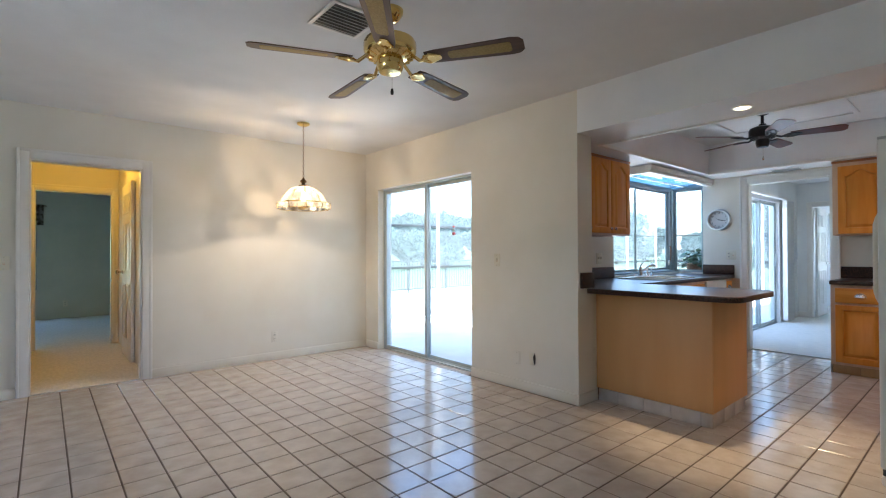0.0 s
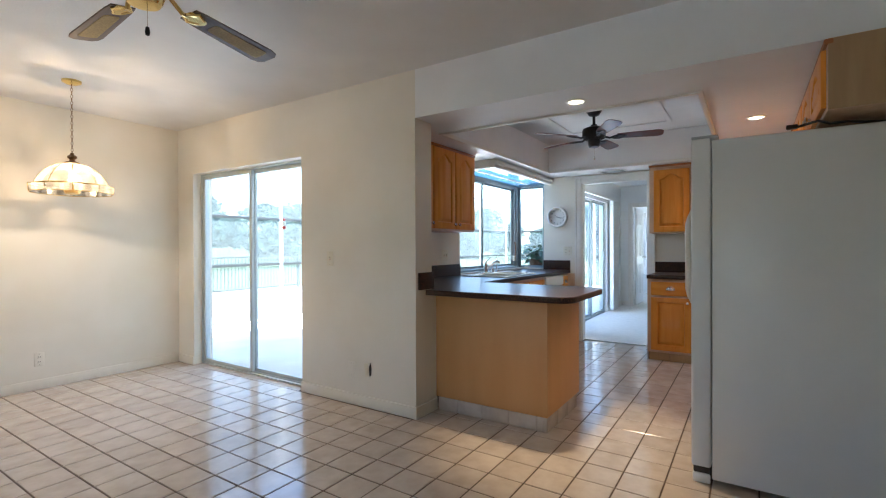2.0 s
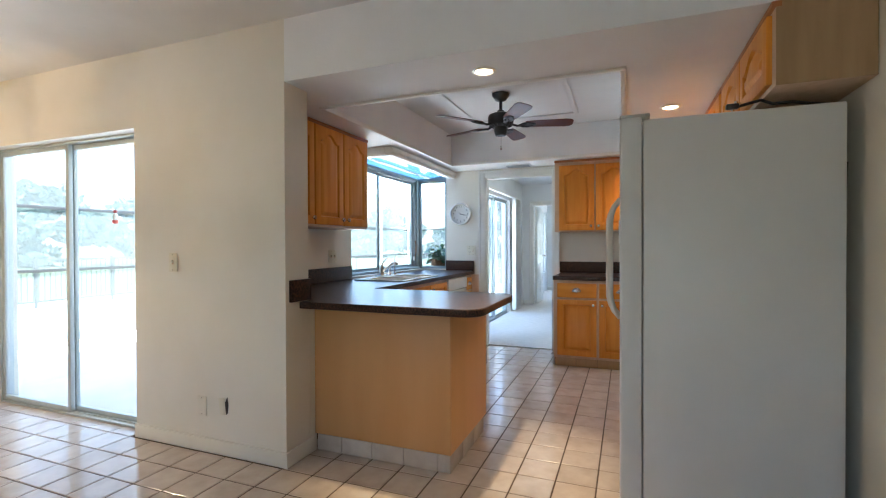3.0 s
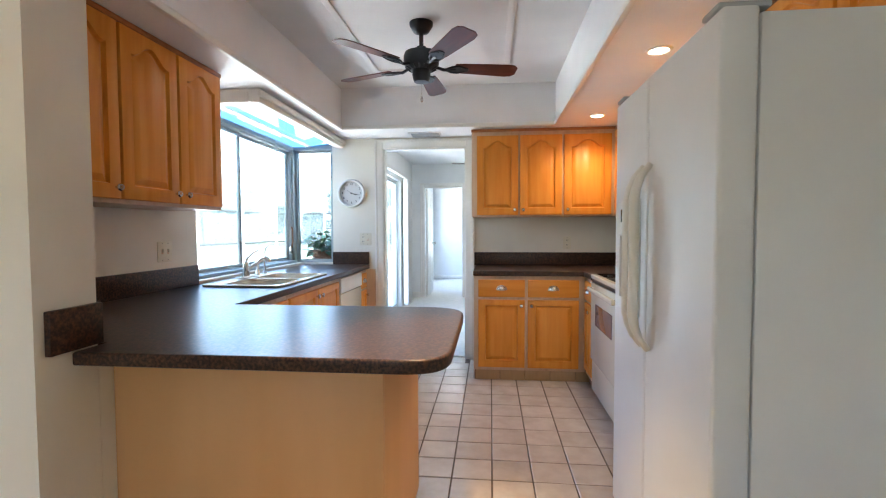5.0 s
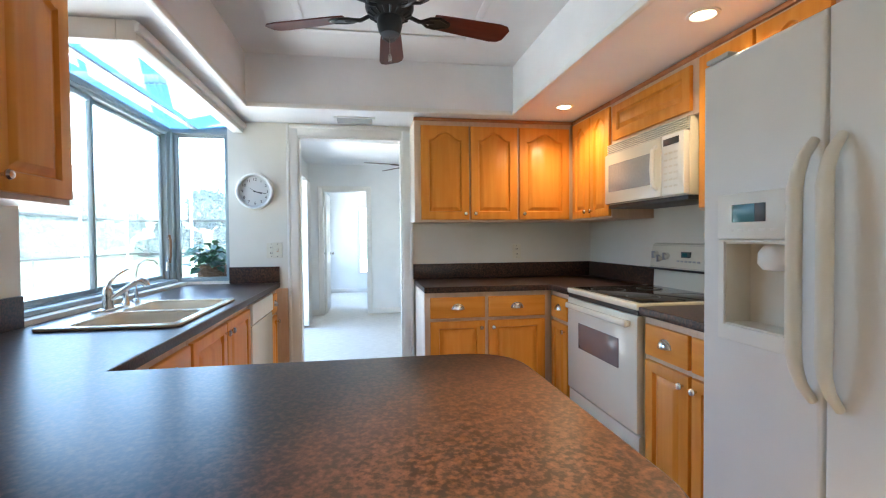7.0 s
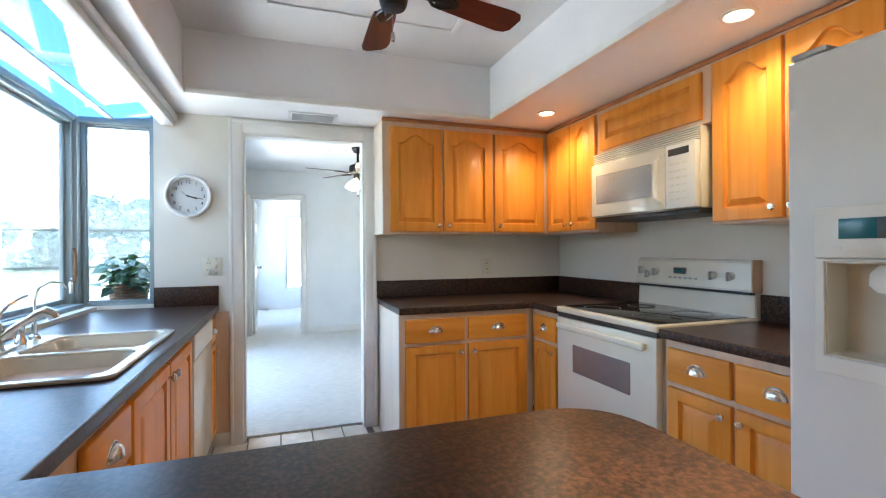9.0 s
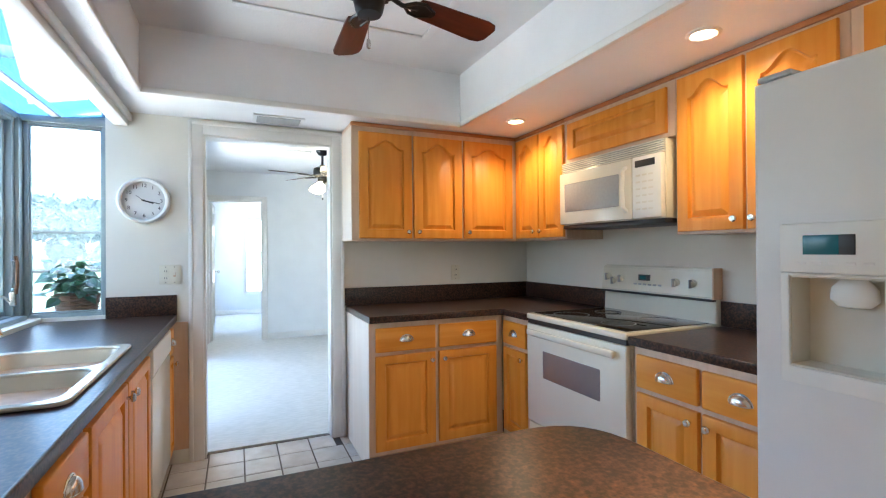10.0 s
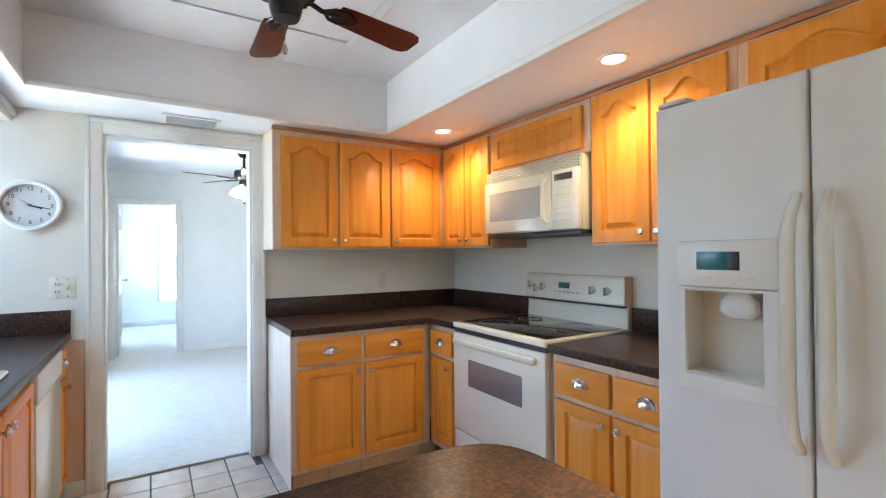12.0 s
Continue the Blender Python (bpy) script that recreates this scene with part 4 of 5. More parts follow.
ck = part("cooktop", Box(0.030, RW - 0.030, 0.022, 0.565, 0.9185, 0.9235, 0.002), black_glass, rg, "black ceramic glass cooktop")
for bx, by, br in ((0.20, 0.16, 0.10), (0.56, 0.16, 0.085), (0.20, 0.43, 0.075), (0.56, 0.43, 0.10)):
    part("burner_ring", lathe([(br, 0.9236), (br, 0.9242), (br - 0.006, 0.9242), (br - 0.006, 0.9236)], 32, m=pose(bx, by, 0)), ring_grey, ck)
bg = bmesh.new()
prof = [(0.585, 0.915), (0.590, 1.030), (0.560, 1.045), (0.580, 1.185), (0.600, 1.198), (0.655, 1.195), (0.660, 0.915)]
a = [bg.verts.new((0.004, y, z)) for y, z in prof]
b = [bg.verts.new((RW - 0.004, y, z)) for y, z in prof]
for i in range(len(prof)):
    j = (i + 1) % len(prof)
    bg.faces.new((a[i], a[j], b[j], b[i]))
bg.faces.new(a[::-1]), bg.faces.new(b)
bmesh.ops.recalc_face_normals(bg, faces=bg.faces[:])
bmesh.ops.bevel(bg, geom=bg.edges[:], offset=0.005, segments=2, affect="EDGES")
back = part("backguard", bg, enamel, rg)
part("seam", Box(0.008, RW - 0.008, 0.5545, 0.588, 1.030, 1.042), black_plastic, back)
part("end_cap", Box(RW - 0.006, RW + 0.004, 0.556, 0.661, 1.04, 1.197, 0.003), pale_wood, back, "tan end cap")
part("clock_bezel", Box(0.305, 0.385, 0.5650, 0.575, 1.112, 1.146, 0.001), black_plastic, back)
part("clock_display", Box(0.318, 0.360, 0.5640, 0.5648, 1.119, 1.139), display_mat, back)
for k in range(6):
    part("key", Box(0.27 + 0.035 * k, 0.29 + 0.035 * k, 0.562, 0.572, 1.085, 1.095, 0.001), vent_grey, back)
for kx, kz in ((0.062, 1.124), (0.112, 1.102), (0.172, 1.116), (0.560, 1.112), (0.662, 1.112)):
    kb = part("knob", lathe([(0.023, 0), (0.022, 0.006), (0.017, 0.008), (0.015, 0.024), (0, 0.026)], 20, m=pose(kx, 0.572, kz, 98, 0, 0)), enamel, back)
    part("knob_grip", Box(kx - 0.004, kx + 0.004, 0.536, 0.556, kz - 0.022, kz + 0.022, 0.002), vent_grey, kb)

# ---- microwave ----
mw = thing("microwave", "cream over-the-range microwave with grey window", "microwave", pose(6.274, 0.240, 1.445, 0, 0, 180))
MW = 0.772
part("body", Box(0, MW, 0.022, 0.336, 0.0, 0.388, 0.004), enamel, mw)
part("base_plate", Box(0.004, MW - 0.004, 0.012, 0.332, -0.024, -0.001, 0.004), black_plastic, mw, "dark underside with vent")
part("vent_backing", Box(0.006, MW - 0.004, 0.014, 0.021, 0.322, 0.384), vent_grey, mw)
for k in range(6):
    part("vent_slat", Box(0.004, MW - 0.002, 0.002, 0.016, 0.322 + 0.0110 * k, 0.3285 + 0.0110 * k, 0.002), enamel, mw)
md = part("door", Box(0.002, 0.586, -0.014, 0.021, 0.004, 0.318, 0.008), enamel, mw)
part("window", Box(0.055, 0.500, -0.0165, -0.013, 0.078, 0.248, 0.004), MATS.get("mw_window") or material("mw_window", (0.40, 0.40, 0.39), 0.25, colour2=(0.43, 0.43, 0.42), scale=60.0), md, "grey mesh window")
part("handle", tube([(0.552, -0.014, 0.045), (0.552, -0.038, 0.065), (0.552, -0.044, 0.16), (0.552, -0.038, 0.255), (0.552, -0.014, 0.275)], 0.011, 10), bisque, md)
cp = part("control_panel", Box(0.590, MW - 0.002, -0.014, 0.021, 0.004, 0.318, 0.008), bisque, mw)
part("display", Box(0.612, 0.735, -0.0165, -0.013, 0.262, 0.296, 0.001), black_plastic, cp)
for r in range(6):
    for c in range(3):
        part("button", Box(0.616 + 0.040 * c, 0.644 + 0.040 * c, -0.0156, -0.013, 0.046 + 0.034 * r, 0.055 + 0.034 * r, 0.0006), handle_bisque, cp)

# ---- sink and tap ----
sk = thing("sink", "bisque double-bowl drop-in sink in the worktop", "sink", pose(0, 0, 0))
rim_out = rounded([(SX0, SY0, 0.05), (SX1, SY0, 0.05), (SX1, SY1, 0.05), (SX0, SY1, 0.05)])
bowls = [(SX0 + 0.035, (SX0 + SX1) / 2 - 0.012), ((SX0 + SX1) / 2 + 0.012, SX1 - 0.035)]
bholes = [rounded([(a, SY0 + 0.035, 0.06), (a, SY1 - 0.105, 0.06), (b, SY1 - 0.105, 0.06), (b, SY0 + 0.035, 0.06)]) for a, b in bowls]
part("rim", prism(rim_out, CT1 + 0.001, CT1 + 0.013, 0.005, bholes), sink_mat, sk)
for a, b in bowls:
    bm = bmesh.new()
    loops = []
    for inset, z in ((-0.003, CT1 + 0.008), (0.004, CT1 - 0.01), (0.012, 0.76), (0.03, 0.735), (0.06, 0.730)):
        lp = rounded([(a + inset, SY0 + 0.035 + inset, 0.06), (b - inset, SY0 + 0.035 + inset, 0.06), (b - inset, SY1 - 0.105 - inset, 0.06), (a + inset, SY1 - 0.105 - inset, 0.06)])
        loops.append([bm.verts.new((x, y, z)) for x, y in lp])
    for p, q in zip(loops, loops[1:]):
        for i in range(len(p)):
            j = (i + 1) % len(p)
            bm.faces.new((p[i], p[j], q[j], q[i]))
    bm.faces.new(loops[-1])
    bm.normal_update()
    bo = part("bowl", bm, sink_mat, sk)
    part("drain", lathe([(0.045, 0.731), (0.045, 0.735), (0.035, 0.734), (0.0, 0.7335)], 24, m=pose((a + b) / 2, (SY0 + SY1) / 2 - 0.03, 0)), chrome, bo)
fc = thing("faucet", "chrome single-lever kitchen faucet with side sprayer", "faucet", pose(5.79, 2.965, CT1 + 0.0135) @ Matrix.Scale(0.86, 4))
part("base_plate", prism(rounded([(-0.12, -0.03, 0.03), (0.12, -0.03, 0.03), (0.12, 0.03, 0.03), (-0.12, 0.03, 0.03)]), 0, 0.012, 0.004), chrome, fc)
part("column", lathe([(0.030, 0.012), (0.028, 0.03), (0.024, 0.07), (0.026, 0.10), (0.020, 0.12), (0, 0.124)], 20), chrome, fc)
part("spout", tube([(0, -0.01, 0.055), (0.008, -0.05, 0.090), (0.018, -0.10, 0.125), (0.024, -0.125, 0.145), (0.029, -0.150, 0.152), (0.033, -0.172, 0.138), (0.034, -0.178, 0.122)], [0.015, 0.014, 0.013, 0.016, 0.021, 0.021, 0.019], 14), chrome, fc)
part("lever", tube([(0, 0.0, 0.118), (0.002, -0.012, 0.150), (0.022, -0.032, 0.182), (0.055, -0.055, 0.205), (0.080, -0.070, 0.214)], [0.013, 0.010, 0.007, 0.006, 0.005], 10), chrome, fc)
part("sprayer", lathe([(0.022, 0.0), (0.020, 0.02), (0.014, 0.03), (0.014, 0.07), (0.018, 0.09), (0.012, 0.10), (0, 0.102)], 16, m=pose(0.19, 0.0, 0.0)), chrome, fc)
gt = thing("water_tap", "slim chrome drinking water tap beside the faucet", "faucet", pose(6.07, 2.97, CT1 + 0.0135))
part("column", lathe([(0.020, 0), (0.018, 0.012), (0.010, 0.02), (0.009, 0.06), (0, 0.062)], 16), chrome, gt)
part("spout", tube([(0, 0, 0.05), (0, 0, 0.15), (0.006, -0.012, 0.195), (0.020, -0.040, 0.218), (0.040, -0.070, 0.212), (0.050, -0.085, 0.190)], 0.0045, 8), chrome, gt)
part("lever", tube([(0.0, 0.0, 0.05), (0.03, 0.01, 0.06)], 0.004, 8), black_plastic, gt)

# ---- ceiling fans ----
def ceiling_fan(label, at, top, z_blade, radius, turn, metal, blade_mat, inset=None, light=False, motor=0.12, drop=0.0):
    """Five-blade fan; local origin at the ceiling, blades at z_blade below it."""
    ob = thing("ceiling_fan", label, "ceiling fan", pose(*at, top))
    zb = z_blade
    part("canopy", lathe([(0.0, -0.001), (0.070, -0.001), (0.068, -0.02), (0.045, -0.055), (0.020, -0.065), (0, -0.066)], 28), metal, ob)
    part("rod", lathe([(0.013, -0.06), (0.013, zb + 0.12), (0.028, zb + 0.115), (0.032, zb + 0.095), (0.0, zb + 0.094)], 14), metal, ob)
    part("motor", lathe([(0.0, zb + 0.100), (motor * 0.45, zb + 0.098), (motor * 0.93, zb + 0.078), (motor, zb + 0.060), (motor, zb + 0.020), (motor * 0.97, zb + 0.010), (motor * 0.9, zb - 0.005), (motor * 0.6, zb - 0.022), (0, zb - 0.023)], 36), metal, ob)
    part("switch_housing", lathe([(motor * 0.50, zb - 0.022), (motor * 0.52, zb - 0.050), (motor * 0.46, zb - 0.078), (motor * 0.40, zb - 0.090), (0, zb - 0.095)], 28), metal, ob)
    for k in range(18):
        a = 2 * math.pi * k / 18
        c, s = math.cos(a), math.sin(a)
        part("vent_fin", tube([(motor * 0.62 * c, motor * 0.62 * s, zb - 0.021), (motor * 0.90 * c, motor * 0.90 * s, zb - 0.006)], 0.0045, 6), metal, ob)
    # blade outline, widening outwards with rounded tip
    r0, r1 = 0.20, radius
    out = [(r0, -0.045), (r0 + 0.05, -0.052), (r1 - 0.06, -0.066), (r1 - 0.02, -0.058), (r1, -0.035), (r1, 0.035), (r1 - 0.02, 0.058), (r1 - 0.06, 0.066), (r0 + 0.05, 0.052), (r0, 0.045)]
    blade = mesh_of(prism(out, -0.003, 0.003, 0.0015), blade_mat, "blade")
    arm = bmesh.new()
    tube([(motor * 0.75, 0, 0.004 + drop), (motor + 0.03, 0.0, -0.014), (motor + 0.06, 0.0, -0.010), (r0 + 0.005, 0, -0.006)], 0.009, 8, arm)
    for s in (-1, 1):
        tube([(motor + 0.04, 0, -0.012), (motor + 0.075, 0.028 * s, -0.010), (r0 + 0.02, 0.036 * s, -0.007), (r0 + 0.065, 0.016 * s, -0.006)], 0.007, 8, arm)
    prism_bm = prism(rounded([(r0 - 0.015, -0.035, 0.03), (r0 + 0.085, -0.020, 0.02), (r0 + 0.085, 0.020, 0.02), (r0 - 0.015, 0.035, 0.03)]), -0.009, -0.004, 0.001)
    me = bpy.data.meshes.new("tmp")
    prism_bm.to_mesh(me)
    prism_bm.free()
    arm.from_mesh(me)
    bpy.data.meshes.remove(me)
    arm = mesh_of(arm, metal, "blade_arm")
    panel = None
    if inset:
        panel = mesh_of(prism(rounded([(r0 + 0.12, -0.030, 0.02), (r1 - 0.06, -0.038, 0.02), (r1 - 0.06, 0.038, 0.02), (r0 + 0.12, 0.030, 0.02)]), -0.0052, -0.0032, 0.0005), inset, "inset")
    for k in range(5):
        m = pose(0, 0, zb - drop, 0, 0, turn + 72 * k) @ pose(0, 0, 0, -11, 0, 0)
        b = new("blade", blade)
        b.parent, b.matrix_basis = ob, m
        a = new("blade_arm", arm)
        a.parent, a.matrix_basis = b, Matrix()
        if panel:
            q = new("inset", panel)
            q.parent, q.matrix_basis = b, Matrix()
            tagged(q, "woven cane inset")
    lowest = zb - 0.093
    if light:
        for k in range(3):
            a = 2 * math.pi * k / 3 + 0.6
            m = pose(0.075 * math.cos(a), 0.075 * math.sin(a), zb - 0.090) @ pose(0, 0, 0, 0, 0, math.degrees(a)) @ pose(0, 0, 0, 0, 150, 0)
            part("shade", lathe([(0.020, 0.0), (0.030, 0.02), (0.055, 0.055), (0.066, 0.10), (0.060, 0.102), (0.050, 0.056), (0.0, 0.03)], 20, m=m), lamp_glow, ob, "frosted white glass shade, lit")
        for dx in (-0.012, 0.015):
            ch = part("pull_chain", tube([(dx, 0, lowest), (dx, 0, lowest - 0.16)], 0.0015, 6), nickel, ob)
            part("pull_knob", lathe([(0, 0), (0.006, -0.006), (0.007, -0.02), (0, -0.028)], 10, m=pose(dx, 0, lowest - 0.16)), fan_black, ch)
    else:
        ch = part("pull_chain", tube([(0.012, 0, lowest), (0.012, 0, lowest - 0.075)], 0.0014, 6), nickel, ob)
        part("pull_knob", lathe([(0, 0), (0.006, -0.004), (0.009, -0.022), (0.007, -0.034), (0, -0.038)], 12, m=pose(0.012, 0, lowest - 0.075)), fan_black if inset else nickel, ch)
    return ob


ceiling_fan("polished brass ceiling fan with walnut and cane blades", (2.0, 2.405), ZD, -0.240, 0.70, 14, brass, walnut, cane, motor=0.138, drop=0.035)
ceiling_fan("black ceiling fan with dark red mahogany blades", (5.485, 1.68), ZD, -0.255, 0.58, -76, fan_black, mahogany, motor=0.105)
ceiling_fan("black ceiling fan with brown blades and lit white shades", (9.3, 1.215), 2.44, -0.285, 0.60, 104, fan_black, walnut, None, True, motor=0.10)

# ---- chandelier ----
ch = thing("chandelier", "brass pendant lamp with clear glass panels, lit", "pendant lamp", pose(2.551, 4.73, 0))
part("canopy", lathe([(0, 2.469), (0.062, 2.469), (0.060, 2.455), (0.030, 2.440), (0, 2.438)], 24), brass, ch)
chain = bmesh.new()
z, k = 2.440, 0
while z > 1.93:
    pts = []
    for i in range(9):
        a = 2 * math.pi * i / 8
        r = 0.007 * math.sin(a)
        pts.append((r if k % 2 else 0, 0 if k % 2 else r, z - 0.013 + 0.015 * math.cos(a)))
    tube(pts, 0.0019, 6, chain)
    z -= 0.025
    k += 1
part("chain", chain, dark_brass, ch)
part("finial", lathe([(0, 1.935), (0.010, 1.930), (0.014, 1.918), (0.030, 1.905), (0.030, 1.892), (0.016, 1.880), (0.020, 1.868), (0.046, 1.858), (0.048, 1.850), (0, 1.852)], 20), dark_brass, ch, "dark turned finial")
N = 10
dome = [(0.046, 1.850), (0.105, 1.832), (0.160, 1.795), (0.205, 1.740), (0.228, 1.690)]
skirt = [(0.262, 1.682), (0.258, 1.628)]
rings = [[(r * math.cos(2 * math.pi * k / N), r * math.sin(2 * math.pi * k / N), z) for k in range(N)] for r, z in dome + skirt]


def quad_plate(pts, inset, thick):
    bm = bmesh.new()
    c = sum((Vector(p) for p in pts), Vector()) / 4
    n = (Vector(pts[1]) - Vector(pts[0])).cross(Vector(pts[3]) - Vector(pts[0])).normalized()
    f = [bm.verts.new(c + (Vector(p) - c) * inset + n * thick) for p in pts]
    b = [bm.verts.new(c + (Vector(p) - c) * inset - n * thick) for p in pts]
    bm.faces.new(f), bm.faces.new(b[::-1])
    for i in range(4):
        j = (i + 1) % 4
        bm.faces.new((f[i], b[i], b[j], f[j]))
    return bm


for k in range(N):
    j = (k + 1) % N
    bm = bmesh.new()
    for a, b in zip(rings[:5], rings[1:5]):
        q = quad_plate([a[k], a[j], b[j], b[k]], 0.995, 0.0012)
        me = bpy.data.meshes.new("tmp")
        q.to_mesh(me)
        q.free()
        bm.from_mesh(me)
        bpy.data.meshes.remove(me)
    part("glass_panel", bm, shade_glass, ch)
    sk_ = part("skirt_panel", quad_plate([rings[5][k], rings[5][j], rings[6][j], rings[6][k]], 0.94, 0.0012), shade_glass, ch)
    part("rib", tube([r[k] for r in rings], 0.0024, 6), brass, ch)
for r, z in ((0.228, 1.690), (0.262, 1.682), (0.258, 1.628)):
    part("ring", tube([(r * math.cos(2 * math.pi * k / N), r * math.sin(2 * math.pi * k / N), z) for k in list(range(N)) + [0]], 0.0026, 6), brass, ch)
part("lamp_holder", lathe([(0.0, 1.852), (0.016, 1.850), (0.016, 1.795), (0, 1.793)], 14), brass, ch)
part("bulb", lathe([(0.0, 1.680), (0.022, 1.688), (0.030, 1.710), (0.024, 1.740), (0.013, 1.770), (0.013, 1.792)], 18), bulb_glow, ch, "glowing warm bulb").visible_shadow = False
part("lower_cup", lathe([(0.055, 1.700), (0.058, 1.655), (0.046, 1.625), (0.0, 1.615), (0.044, 1.627), (0.054, 1.656), (0.052, 1.700)], N), MATS.get("amber_glass") or material("amber_glass", (0.75, 0.50, 0.16), 0.2, colour2=(0.85, 0.62, 0.25), scale=30.0), ch, "amber glass cup").visible_shadow = False

# ---- recessed lights ----
for cx, cy in CANS:
    can = thing("recessed_light", "white recessed ceiling downlight, lit warm", "ceiling light", pose(cx, cy, ZK), "kitchen downlights")
    part("trim_ring", lathe([(0.044, 0.004), (0.044, -0.003), (0.050, -0.008), (0.062, -0.005), (0.064, -0.001), (0.064, 0.0)], 32), white_plastic, can)
    part("bulb", lathe([(0.0, -0.010), (0.028, -0.008), (0.041, -0.002), (0.043, 0.0)], 24), lamp_glow, can, "glowing bulb face")

# ---- vents ----
def vent(label, m, w, d, slats, mat):
    ob = thing("ceiling_vent", label, "vent", m)
    bm = bmesh.new()
    frame_rect(bm, 0, w, 0, d, -0.004, 0.004, 0.022, 0.002)
    bmesh.ops.transform(bm, matrix=pose(0, 0, 0, 90, 0, 0), verts=bm.verts[:])
    part("frame", bm, white_plastic, ob)
    part("backing", Box(0.02, w - 0.02, -d + 0.02, -0.02, 0.0005, 0.0025), ring_grey, ob)
    for k in range(slats):
        y = -0.03 - (d - 0.06) * (k + 0.5) / slats
        part("slat", Box(0.022, w - 0.022, -0.006, 0.006, -0.0009, 0.0009), mat, ob, m=pose(0, y, -0.006, 38, 0, 0))
    return ob


vent("grey slatted air vent in the kitchen soffit", pose(6.91, 1.715, ZK - 0.006, 0, 0, 90), 0.30, 0.19, 6, vent_grey)
vent("square slatted air vent in the dining ceiling", pose(1.72, 2.80, ZD - 0.006), 0.30, 0.31, 8, white_plastic)
vent("white air vent in the family room ceiling", pose(9.4, 1.30, 2.434, 0, 0, 90), 0.30, 0.12, 4, white_plastic)

# ---- clock ----
ck = thing("wall_clock", "round white wall clock with black numerals", "clock", pose(XF, 2.617, 1.605, 0, 0, -90))
face_pose = pose(0, 0, 0, 90, 0, 0)
part("rim", lathe([(0.112, 0.030), (0.118, 0.040), (0.128, 0.042), (0.135, 0.034), (0.136, 0.004), (0.128, 0.001), (0.112, 0.001)], 48, m=face_pose), white_plastic, ck, "glossy white rim")
part("dial", lathe([(0.0, 0.0105), (0.1125, 0.0105), (0.1125, 0.002), (0, 0.002)], 48, m=face_pose), MATS.get("clock_paper") or material("clock_paper", (0.72, 0.72, 0.70), 0.5, colour2=(0.75, 0.75, 0.73), scale=6.0), ck, "plain white dial")
ink = material("black_ink", (0.015, 0.015, 0.016), 0.5, colour2=(0.02, 0.02, 0.02), scale=9.0)


def letters(text, size, depth=0.0006):
    cu = bpy.data.curves.new("tmp", "FONT")
    cu.body, cu.size, cu.extrude, cu.align_x, cu.align_y = text, size, depth, "CENTER", "CENTER"
    ob = bpy.data.objects.new("tmp", cu)
    me = bpy.data.meshes.new_from_object(ob)
    bpy.data.objects.remove(ob)
    bpy.data.curves.remove(cu)
    me.materials.clear()
    me.materials.append(ink)
    return me


for h in range(1, 13):
    a = math.pi / 2 - 2 * math.pi * h / 12
    q = new("numeral", letters(str(h), 0.030))
    q.parent = ck
    q.matrix_basis = Matrix.Translation((0.090 * math.cos(a), -0.0115, 0.090 * math.sin(a))) @ pose(0, 0, 0, 90, 0, 0)
for nm, clockwise, ln, w in (("hour_needle", 108, 0.052, 0.0035), ("minute_needle", 102, 0.085, 0.0022), ("second_needle", 305, 0.052, 0.0010)):
    part(nm, Box(-w, w, -0.016, -0.0145, -0.014, ln, 0.0006), ink, ck, m=pose(0, 0, 0, 0, clockwise, 0))
part("hub", lathe([(0.006, 0.011), (0.006, 0.018), (0, 0.019)], 14, m=face_pose), ink, ck)


# ---- switches and outlets ----
def plate(label, m, gangs, mat=None):
    """gangs: 's' toggle switch, 'o' outlet, 'b' blank; local x along the wall, y into it."""
    w = 0.070 + 0.046 * (len(gangs) - 1)
    mat = mat or plate_mat
    ob = thing("wall_plate", label, "switch" if "s" in gangs else "outlet", m)
    part("cover", Box(-w / 2, w / 2, -0.006, -0.0005, -0.058, 0.058, 0.0025), mat, ob)
    for k, g in enumerate(gangs):
        x = (k - (len(gangs) - 1) / 2) * 0.046
        if g == "s":
            part("toggle", Box(x - 0.005, x + 0.005, -0.018, -0.005, -0.004, 0.016, 0.002), mat, ob)
            part("slot", Box(x - 0.007, x + 0.007, -0.0068, -0.0055, -0.013, 0.013), pale_wood, ob)
        elif g == "o":
            for z in (-0.021, 0.021):
                so = part("socket", Box(x - 0.015, x + 0.015, -0.0085, -0.0055, z - 0.014, z + 0.014, 0.003), mat, ob)
                part("slot", Box(x - 0.007, x - 0.004, -0.0092, -0.0080, z - 0.005, z + 0.006), ink, so)
                part("slot", Box(x + 0.004, x + 0.007, -0.0092, -0.0080, z - 0.005, z + 0.006), ink, so)
        for z in (-0.047, 0.047):
            part("screw", lathe([(0.003, 0.0), (0.003, 0.0012), (0, 0.0016)], 10, m=pose(x, -0.0058, z, 90, 0, 0)), nickel, ob)
    return ob


plate("ivory light switch plate beside the patio door", pose(XS, 3.318, 1.127, 0, 0, -90), "s")
plate("ivory double plate with outlet and switch by the doorway", pose(XF, 2.484, 1.158, 0, 0, -90), "os")
plate("ivory outlet above the corner backsplash", pose(XF, 0.558, 1.125, 0, 0, -90), "o")
plate("ivory double switch plate beside the sink window", pose(5.17, YN, 1.13), "ss")
plate("ivory light switch on the dining end wall", pose(0.37, YD, 1.122), "s")
plate("white outlet low on the dining end wall", pose(2.606, YD, 0.258), "o", wall_paint)
plate("blank cover plate low on the dining wall", pose(XS, 3.086, 0.27, 0, 0, -90), "b", wall_paint)
hole_thing = thing("torn_outlet", "dark torn hole where an outlet was, low on the wall", "outlet", pose(XS, 2.905, 0.285, 0, 0, -90))
